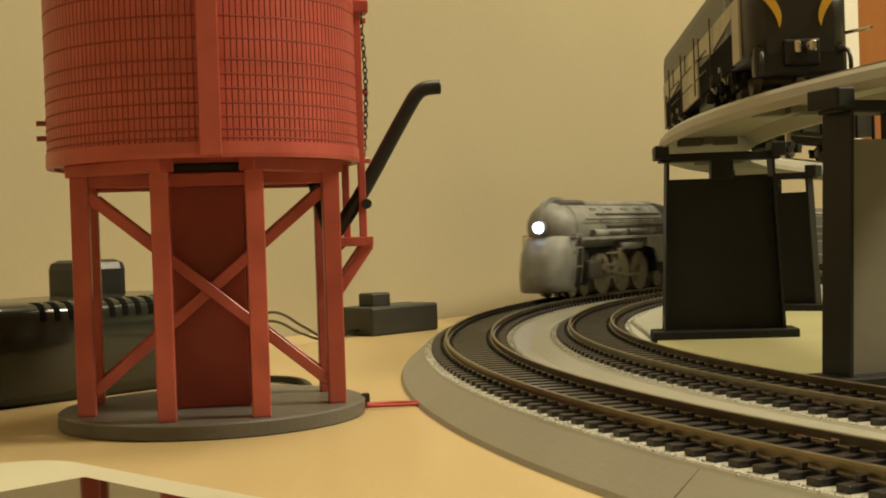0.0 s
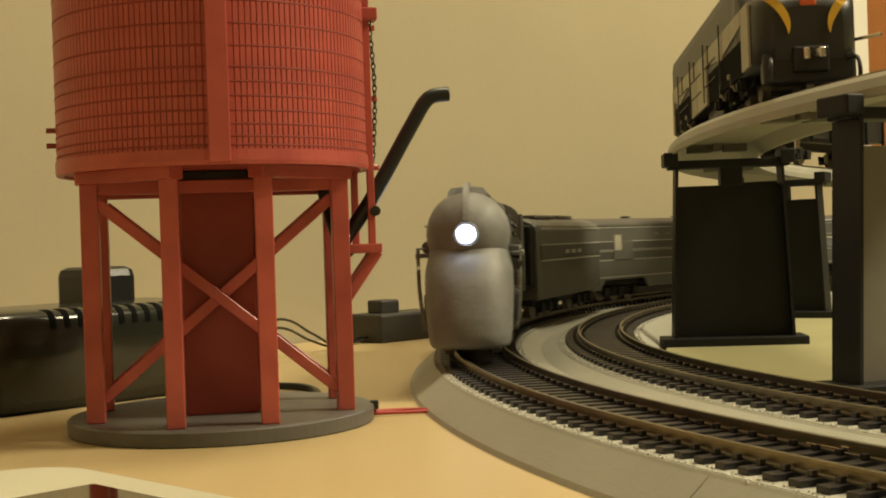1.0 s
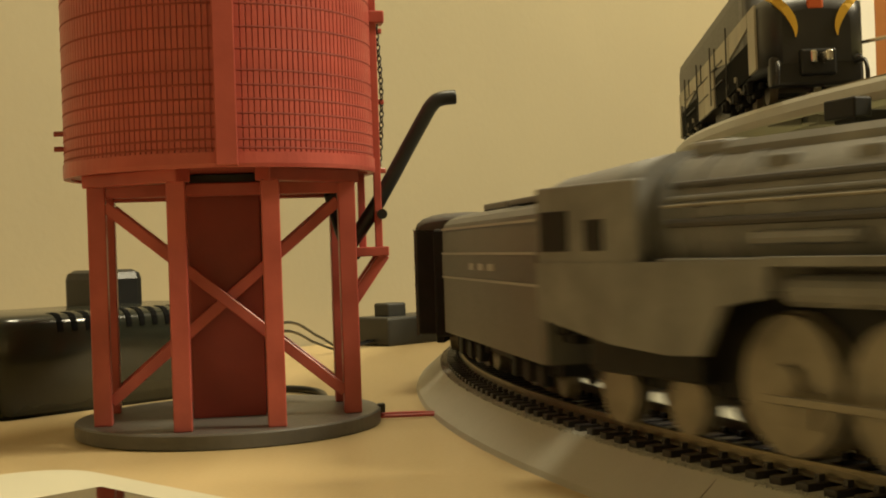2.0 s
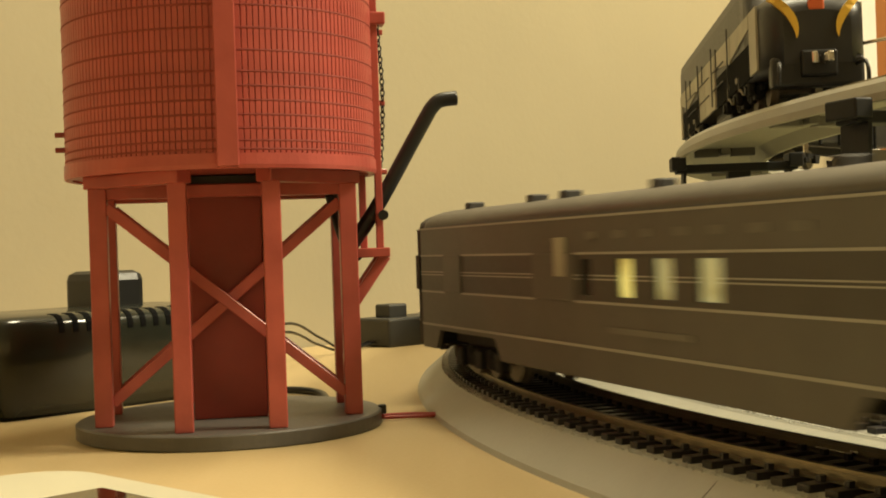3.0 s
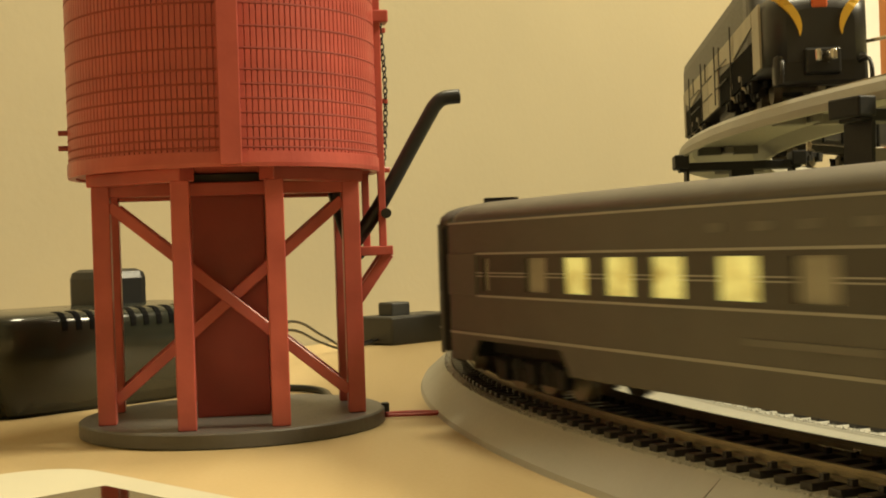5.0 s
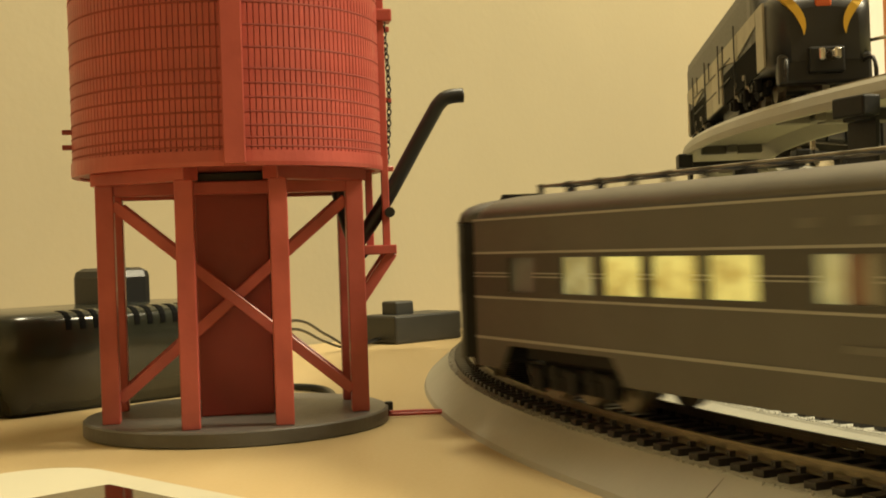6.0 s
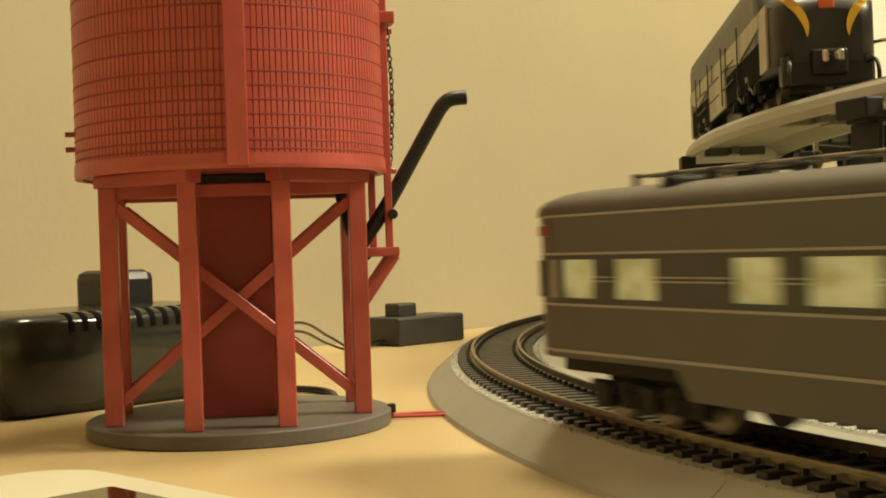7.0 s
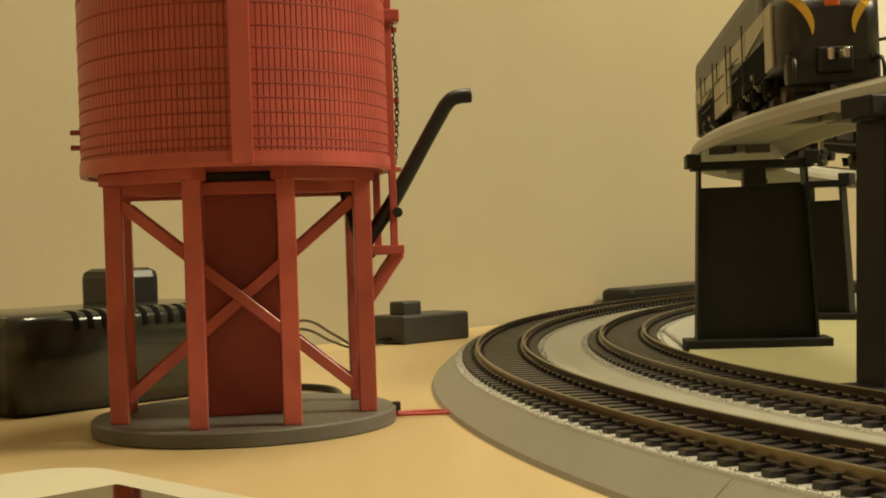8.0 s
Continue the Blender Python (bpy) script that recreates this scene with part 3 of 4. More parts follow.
# ---- things on the table ----
def power_pack():
    t = thing("power_pack", pose(-0.1313, 0.3685, 0, 0, 0, 46.7), "glossy black train power pack with a slotted top", "power pack")
    # outline across the case: front face, rounded upper edge, sloping top
    edge = [(0.0, 0.0262), (0.0003, 0.0280), (0.0011, 0.0294), (0.0024, 0.0304), (0.0044, 0.0309)]
    sec = [(0.0, 0.0)] + edge + [(0.060, 0.0306), (0.0715, 0.0290), (0.074, 0.024), (0.074, 0.0)]
    bm = bmesh.new()
    rows = []
    for x, k in ((0.0050, 0.87), (0.0056, 0.91), (0.0072, 0.955), (0.0100, 0.987), (0.0140, 1.0), (0.100, 1.0), (0.103, 0.97), (0.105, 0.9)):
        rows.append([(x, 0.037 + (y - 0.037) * k, z * (0.6 + 0.4 * k if z > 0.01 else 1)) for y, z in sec])
    loft(bm, rows, smooth=False)
    bmesh.ops.bevel(bm, geom=[e for e in bm.edges if e.calc_face_angle(0) > 0.5], offset=0.0012, segments=3, affect="EDGES")
    for f in bm.faces:
        f.smooth = True
    part("case", bm, M_GLOSSBLACK, t)
    first = None
    # black strips over the rounded upper edge stand in for the slots' shade
    outer = [(-0.00025, 0.0253)] + [(y - 0.0002, z + 0.0002) for y, z in edge] + [(0.0066, 0.0311)]
    inner = [(0.0066, 0.0285), (0.0020, 0.0253)]
    for k in range(15):
        m = pose(0.0262 + k * 0.0049, 0, 0, 0, 0, 90)
        if first is None:
            bm = bmesh.new()
            prism(bm, outer + inner, -0.00095, 0.00095)
            first = part("vent_slot", bm, M_SLOTSHADE, t, "black strip painting the shade in a vent slot")
            first.matrix_basis = m
        else:
            share(first, t, m)
    return t


def plug_block():
    t = thing("plug_adapter", pose(-0.1184, 0.4600, 0, 0, 0, 46.7), "black plug adapter standing behind the power pack", "plug adapter")
    part("body", boxes(((0.0205, 0.0225, 0.0432), (0.0, 0, 0.0216), 0, 0.0034)), M_BLACK, t)
    return t


def switch_box():
    t = thing("switch_box", pose(-0.0204, 0.6082, 0, 0, 0, 45), "small black control box with a raised button", "control box")
    bm = bmesh.new()
    box(bm, (0.046, 0.024, 0.0140), (0.023, 0.012, 0.007), 0, 0.0012)
    part("case", bm, M_CHARCOAL, t)
    part("button", boxes(((0.0125, 0.0105, 0.0070), (0.0135, 0.0125, 0.0170), 0, 0.0010)), M_CHARCOAL, t)
    return t


def power_strip():
    p = Vector(on_wall(0.33, 0.017, 0))
    t = thing("power_strip", pose(p.x, p.y, 0, 0, 0, WALL), "black power strip lying along the wall", "power strip")
    part("body", boxes(((0.31, 0.024, 0.0160), (-0.025, 0, 0.0080), 0, 0.004)), M_BLACK, t)
    return t


def tablet():
    t = thing("tablet_device", pose(-0.0725, 0.2455, 0, 0, 0, -135), "cream white handheld device with a dark mirror-like screen", "tablet")
    def plate(x0, x1, y0, y1, z0, z1, r):
        bm = bmesh.new()
        pts = []
        for cx, cy, a in ((x1 - r, y1 - r, 0), (x0 + r, y1 - r, 90), (x0 + r, y0 + r, 180), (x1 - r, y0 + r, 270)):
            pts += [(cx + r * math.cos(radians(a + q * 10)), cy + r * math.sin(radians(a + q * 10))) for q in range(10)]
        loft(bm, [[(x, y, z) for x, y in pts] for z in (z0, z1)], smooth=False)
        bmesh.ops.bevel(bm, geom=[e for e in bm.edges if abs(e.verts[0].co.z - e.verts[1].co.z) < 1e-6], offset=min(0.0012, (z1 - z0) / 3), segments=3, affect="EDGES")
        return bm
    part("case", plate(0.0, 0.075, 0.0, 0.145, 0.0, 0.0078, 0.014), M_PHONE, t)
    part("screen", plate(0.0090, 0.066, 0.0300, 0.125, 0.0074, 0.0082, 0.001), M_SCREEN, t, "dark reflecting glass screen")
    return t


power_pack()
plug_block()
switch_box()
power_strip()
tablet()


def cable(name, pts, r, mat, label):
    return tagged(part(name, tube(bmesh.new(), bezier(pts, 10), r, 8), mat), label, "cable")


cable("black_cable", [(-0.0700, 0.420, 0.0165), (-0.0580, 0.510, 0.0190), (-0.0500, 0.565, 0.0090), (-0.0400, 0.590, 0.0012), (-0.0250, 0.622, 0.0035)], 0.0006, M_BLACK, "thin black wire running to the control box")
cable("black_cable", [(-0.0700, 0.425, 0.0140), (-0.0590, 0.510, 0.0155), (-0.0510, 0.565, 0.0060), (-0.0420, 0.590, 0.0010), (-0.0300, 0.622, 0.0028)], 0.0006, M_BLACK, "thin black wire running to the control box")
cable("black_cable", [(-0.0760, 0.430, 0.0012), (-0.0500, 0.425, 0.0014), (-0.0380, 0.415, 0.0012), (-0.0330, 0.392, 0.0012)], 0.0012, M_BLACK, "black cable lying behind the water tower")
cable("red_wire", [(-0.0145, 0.352, 0.0012), (-0.0060, 0.3555, 0.0009), (0.0020, 0.354, 0.0008), (0.0100, 0.3555, 0.0008)], 0.0006, M_REDWIRE, "thin red wire from the water tower to the track")
cable("red_wire", [(-0.0145, 0.3495, 0.0010), (-0.0060, 0.351, 0.0008), (0.0020, 0.3525, 0.0007), (0.0100, 0.353, 0.0007)], 0.0005, M_REDWIRE, "thin red wire from the water tower to the track")
cable("red_wire", [(0.128, 0.385, 0.0010), (0.134, 0.398, 0.0011), (0.150, 0.415, 0.0010), (0.185, 0.43, 0.0010)], 0.0009, M_REDWIRE, "red wire lying inside the inner loop")

# ---- the train ----
RUN = 0.551                # radius on which the middles of the cars run
HW = 0.0165                # half a car's width


def section(pts, x):
    return [(x, y, z) for y, z in pts]


def roof_pts(h=HW, low=0.0414, top=0.047, n=10):
    """Across a car's roof, from one eave to the other."""
    out = []
    for i in range(n + 1):
        a = math.pi * i / n
        c, s = math.cos(a), math.sin(a)
        out.append((h * math.copysign(abs(c) ** 0.75, c), low + (top - low) * abs(s) ** 0.8))
    return out


def wheelset(bm, x, r, n=20, gauge=GAUGE):
    for s in (-1, 1):
        rod(bm, (x, s * (gauge - 0.0016), r), (x, s * (gauge + 0.0006), r), r, n)
        rod(bm, (x, s * (gauge - 0.0022), r), (x, s * (gauge - 0.0015), r), r + 0.0006, n)
    rod(bm, (x, -gauge, r), (x, gauge, r), 0.001, 8)


def truck(parent, x, axles=(-0.0145, 0.0, 0.0145)):
    frame_bm = bmesh.new()
    span = axles[-1] - axles[0]
    for s in (-1, 1):
        box(frame_bm, (span + 0.012, 0.0016, 0.0026), (x, s * 0.0118, 0.0066), 0, 0.0004)
        for k, a in enumerate(axles):
            box(frame_bm, (0.0048, 0.0030, 0.0050), (x + a, s * 0.0126, 0.0052), 0, 0.0005)
            if k:
                m = (axles[k - 1] + a) / 2
                box(frame_bm, (0.0050, 0.0022, 0.0034), (x + m, s * 0.0122, 0.0046), 0, 0.0005)
                rod(frame_bm, (x + m, s * 0.0128, 0.0035), (x + m, s * 0.0128, 0.0085), 0.0011, 8)
    box(frame_bm, (span + 0.006, 0.020, 0.0022), (x, 0, 0.0075))
    tr = part("truck", frame_bm, M_TRUCK, parent, "black wheel truck")
    for a in axles:
        wb = bmesh.new()
        wheelset(wb, x + a, 0.0052)
        part("wheelset", wb, M_WHEEL, tr, "bright steel wheelset")
    return tr


def strip(parent, x0, x1, z, side, h=0.0005, out=0.0, mat=None, name="stripe"):
    return part(name, boxes(((x1 - x0, 0.0004, h), ((x0 + x1) / 2, side * (HW + 0.0006 + out), z))), mat or M_STRIPE, parent)


def coach(label, windows, gaps=(), front=0.131, rear=-0.131, vents=(), rail=None, tail=False, doors=(), blinds=False):
    """A passenger car. windows: (from, to, material) along it; gaps: lengths without the dark band; rail: a roof aerial from, to."""
    t = thing("passenger_car", Matrix(), label, "passenger car", "cars of the train")
    r0 = rear + (0.016 if tail else 0)
    # inner shell, a little narrower than the side sheets
    sh = [(HW - 0.0008, 0.0124), (HW - 0.0008, 0.0412), (-HW + 0.0008, 0.0412), (-HW + 0.0008, 0.0124)]
    bm = bmesh.new()
    loft(bm, [section(sh, r0 + 0.001), section(sh, front - 0.001)], smooth=False)
    part("body_core", bm, M_CARDARK, t, "dark car interior shell")
    bm = bmesh.new()
    secs = []
    ends = [(front, 0.90, 0.0444), (front - 0.0012, 0.97, 0.0462), (front - 0.004, 1.0, 0.047)]
    if tail:
        ends += [(r0, 1.0, 0.047)] + [(r0 - 0.016 * math.sin(radians(q)), max(0.12, math.cos(radians(q)) ** 0.5), 0.0414 + 0.0056 * max(0.1, math.cos(radians(q)) ** 0.6)) for q in (20, 40, 58, 72, 82, 88)]
    else:
        ends += [(rear + 0.004, 1.0, 0.047), (rear + 0.0012, 0.97, 0.0462), (rear, 0.90, 0.0444)]
    for x, k, top in ends:
        secs.append(section(roof_pts(HW * k + 0.0004, 0.0414, top), x))
    loft(bm, secs)
    part("roof", bm, M_CARROOF, t, "dark grey arched roof")
    cuts = [(-0.1155, -0.0735), (0.0735, 0.1155)]
    lo, hi = r0, front - 0.0016
    for s in (-1, 1):
        y = s * HW
        part("letter_board", boxes(((hi - lo, 0.0012, 0.0077), ((hi + lo) / 2, y, 0.03755))), M_CARLIGHT, t)
        part("lower_panel", boxes(((hi - lo, 0.0012, 0.0113), ((hi + lo) / 2, y, 0.01795))), M_CARLIGHT, t)
        xs = [lo] + [c for cut in cuts for c in cut] + [hi]
        for a, b in zip(xs[::2], xs[1::2]):
            if b - a > 0.003:
                bm = bmesh.new()
                k = 0.004
                prism(bm, [(a, 0.0123), (b, 0.0123), (b - (k if b < hi else 0), 0.0068), (a + (k if a > lo else 0), 0.0068)], y - 0.0006, y + 0.0006)
                part("skirt", bm, M_CARLIGHT, t)
        # window band: sheet above, below and between the openings
        zz = (0.0246, 0.0324)
        part("band_sheet", boxes(((hi - lo, 0.0012, 0.0013), ((hi + lo) / 2, y, 0.03305))), M_CARDARK, t)
        part("band_sheet", boxes(((hi - lo, 0.0012, 0.0010), ((hi + lo) / 2, y, 0.02410))), M_CARDARK, t)
        edge = lo
        for a, b, mat in sorted(windows, key=lambda w: w[0]) + [(hi, hi, None)]:
            a, b = max(a, lo), min(b, hi)
            if a - edge > 0.0003:
                part("band_pier", boxes(((a - edge, 0.0012, zz[1] - zz[0]), ((a + edge) / 2, y, sum(zz) / 2))), M_CARDARK, t)
                if a - edge > 0.002:
                    for dz in (-0.0004, 0.0004):
                        strip(t, edge, a, 0.0285 + dz, s, 0.0003)
            if mat:
                # under blinds the blue-grey pane colour holds the wall's reflection
                part("window_pane", boxes(((b - a, 0.0004, zz[1] - zz[0]), ((a + b) / 2, y - s * 0.0004, sum(zz) / 2))), M_WINBLUE if blinds and mat is M_WINDIM else mat, t)
                if blinds and mat is not M_WINDARK:
                    part("window_blind", boxes(((b - a, 0.0004, 0.0020), ((a + b) / 2, y, zz[1] - 0.0010))), M_BLIND, t, "pale blind drawn partly down")
            edge = b
        for a, b in gaps:
            part("plain_panel", boxes(((b - a, 0.0012, 0.0104), ((a + b) / 2, y + s * 0.0005, 0.0285), 0, 0.0002)), M_CARLIGHT, t)
        for a, b, z0, z1, mat in doors:
            part("door", boxes(((b - a, 0.0008, z1 - z0), ((a + b) / 2, y + s * 0.0008, (z0 + z1) / 2), 0, 0.0002)), mat, t)
        runs, e = [], lo
        for a, b in sorted(gaps):
            runs.append((e, a))
            e = b
        runs.append((e, hi))
        for z in (0.0336, 0.0232):
            for a, b in runs:
                if b - a > 0.002:
                    strip(t, a, b, z, s, 0.0005)
        for z, h in ((0.0414, 0.0005), (0.0137, 0.0006)):
            strip(t, lo, hi, z, s, h)
        # lettering over the windows, too small to read: plain bars
        for k in range(7):
            x = (-0.018 + k * 0.0125)
            strip(t, x, x + 0.0035 + 0.001 * (k % 2), 0.0374, s, 0.0016, 0.0001, M_LETTER, "letter_bar")
    for s in (-1, 1):
        strip(t, -0.0085, 0.0245, 0.0178, s, 0.0012, 0.0001, M_LETTER, "letter_bar")
    # ends
    for x, s in ((front, 1), (rear, -1)):
        if tail and s < 0:
            continue
        bm = bmesh.new()
        box(bm, (0.0016, 2 * HW - 0.001, 0.0340), (x - s * 0.0008, 0, 0.0242), 0, 0.0006)
        part("end_wall", bm, M_TRUCK, t, "black car end")
        part("diaphragm", boxes(((0.0052, 0.0190, 0.0350), (x + s * 0.0022, 0, 0.0240), 0, 0.0008)), M_TRUCK, t, "black folding diaphragm")
        part("coupler", boxes(((0.009, 0.003, 0.003), (x + s * 0.003, 0, 0.0085), 0, 0.0005)), M_TRUCK, t)
    if tail:
        def bow(z0, z1, k, mat, name, q0=0, q1=90, out=0.0):
            bm = bmesh.new()
            o, i = [], []
            for q in range(-q1, q1 + 1, 5):
                if abs(q) < q0:
                    continue
                c, s = math.cos(radians(q)), math.sin(radians(q))
                o.append((r0 - (0.016 * k + out) * c, (HW + 0.0006 + out) * math.copysign(abs(s) ** 0.8, s)))
            secs = [[(x, y, z0) for x, y in o] + [(x + 0.0012, y * 0.94, z0) for x, y in reversed(o)], [(x, y, z1) for x, y in o] + [(x + 0.0012, y * 0.94, z1) for x, y in reversed(o)]]
            loft(bm, secs, smooth=False)
            return part(name, bm, mat, t)
        bow(0.0338, 0.0414, 1.0, M_CARLIGHT, "rounded_end_panel")
        bow(0.0123, 0.0246, 1.0, M_CARLIGHT, "rounded_end_panel")
        bow(0.0324, 0.0338, 1.0, M_CARDARK, "rounded_end_panel")
        bow(0.0246, 0.0324, 0.97, M_WINDIM, "rounded_end_window")
        for z, h in ((0.0414, 0.0005), (0.0336, 0.0005), (0.0232, 0.0005), (0.0137, 0.0006)):
            bow(z - h / 2, z + h / 2, 1.0, M_STRIPE, "stripe", out=0.0002)
        for s in (-1, 1):
            part("tail_lamp", boxes(((0.0050, 0.0014, 0.0024), (r0 - 0.0045, s * 0.0166, 0.0385), s * 10, 0.0005)), M_TAIL, t, "dull red tail lamp")
            part("band_post", boxes(((0.0050, 0.0014, 0.0078), (r0 - 0.0055, s * 0.01625, 0.0285), s * 16, 0.0003)), M_CARDARK, t)
        part("roof_hatch", boxes(((0.0048, 0.0080, 0.0050), (-0.0800, -0.0085, 0.0452), 0, 0.0006)), M_TRUCK, t, "small black roof hatch")
        part("coupler", boxes(((0.007, 0.003, 0.003), (rear - 0.002, 0, 0.0085), 0, 0.0005)), M_TRUCK, t)
    part("underframe", boxes(((front - rear - 0.03, 0.024, 0.0030), ((front + rear) / 2, 0, 0.0105))), M_TRUCK, t)
    for x, w in ((-0.035, 0.022), (0.004, 0.030), (0.042, 0.018)):
        part("underfloor_box", boxes(((w, 0.026, 0.0034), (x, 0, 0.0076), 0, 0.0006)), M_TRUCK, t)
    truck(t, -0.0945 if not tail else -0.0865)
    truck(t, 0.0945)
    for x in vents:
        part("roof_vent", boxes(((0.0036, 0.0048, 0.0026), (x + 0.001, -0.006, 0.0472), 0, 0.0004)), M_LOCODARK, t)
    if rail:
        a, b = rail
        n = round((b - a) / 0.0125)
        for s in (-1, 1):
            part("aerial_rail", rod(bmesh.new(), (a, s * 0.0045, 0.0489), (b, s * 0.0045, 0.0489), 0.00032, 6), M_WHEEL, t)
        for k in range(n + 1):
            x = a + (b - a) * k / n
            part("aerial_post", boxes(((0.0016, 0.0100, 0.0007), (x, 0, 0.0490)), ((0.0012, 0.0010, 0.0036), (x, -0.0045, 0.0472)), ((0.0012, 0.0010, 0.0036), (x, 0.0045, 0.0472))), M_TRUCK, t)
    return t


L_, P_, D_, B_, K_ = M_WINLIT, M_WINPALE, M_WINDIM, M_WINBLUE, M_WINDARK
car_a = coach("grey baggage and mail car with a few lit windows",
              [(-0.0215, -0.0165, K_), (-0.0047, 0.0022, L_), (0.0105, 0.0180, P_), (0.0268, 0.0348, P_)],
              gaps=[(-0.1105, -0.0965), (-0.047, -0.0245), (0.086, 0.1065)],
              vents=(-0.115, -0.070, -0.050, -0.005, 0.055),
              doors=[(-0.0345, -0.0285, 0.0285, 0.0372, D_), (0.0985, 0.1055, 0.0285, 0.0372, D_)])
car_b = coach("grey sleeping car with a row of pale windows",
              [(-0.1115, -0.1055, D_), (-0.0905, -0.0805, B_), (-0.0675, -0.0570, B_), (-0.0440, -0.0330, D_), (-0.0170, -0.0070, D_), (0.0050, 0.0150, D_), (0.0295, 0.0390, D_),
               (0.0535, 0.0635, D_), (0.0725, 0.0850, L_), (0.0985, 0.1065, D_)], gaps=[(0.112, 0.131)], blinds=True)
car_c = coach("grey dining car with several brightly lit windows",
              [(-0.111, -0.108, D_), (-0.0885, -0.079, D_), (-0.0715, -0.061, L_), (-0.0545, -0.0435, L_), (-0.0375, -0.0265, L_), (-0.0165, -0.005, L_), (0.0045, 0.0145, D_),
               (0.0265, 0.038, K_), (0.056, 0.067, L_), (0.077, 0.0885, L_), (0.0985, 0.109, B_)], gaps=[(-0.131, -0.1145), (0.1155, 0.131)], vents=())
car_d = coach("grey lounge car with lit windows and a roof aerial",
              [(-0.1145, -0.103, B_), (-0.0920, -0.0795, P_), (-0.076, -0.0625, L_), (-0.0595, -0.0455, L_), (-0.0425, -0.0290, L_), (-0.0155, -0.0095, P_), (-0.0094, -0.0060, M_MAROON), (-0.0059, -0.0015, D_), (0.040, 0.0535, L_), (0.090, 0.1, K_)],
              rail=(-0.120, 0.105))
car_e = coach("grey round-ended observation car with lit windows and a roof aerial",
              [(-0.1100, -0.0985, P_), (-0.0920, -0.0785, P_), (-0.0580, -0.0465, P_), (-0.0405, -0.0250, P_), (-0.0185, -0.0065, P_), (0.0185, 0.025, D_), (0.036, 0.0425, D_), (0.0495, 0.0565, L_),
               (0.064, 0.0715, P_), (0.0845, 0.092, D_), (0.1005, 0.107, D_)], rear=-0.1275, rail=(-0.100, 0.095), tail=True)


def ring(w, z0, z1, x, n=24, power=0.62, cut=None):
    """A rounded ring of points across the engine."""
    out = []
    c, h = (z0 + z1) / 2, (z1 - z0) / 2
    for i in range(n):
        a = 2 * math.pi * i / n
        y, z = math.copysign(abs(math.cos(a)) ** power, math.cos(a)) * w, c + math.copysign(abs(math.sin(a)) ** power, math.sin(a)) * h
        out.append((x, y, z))
    return out


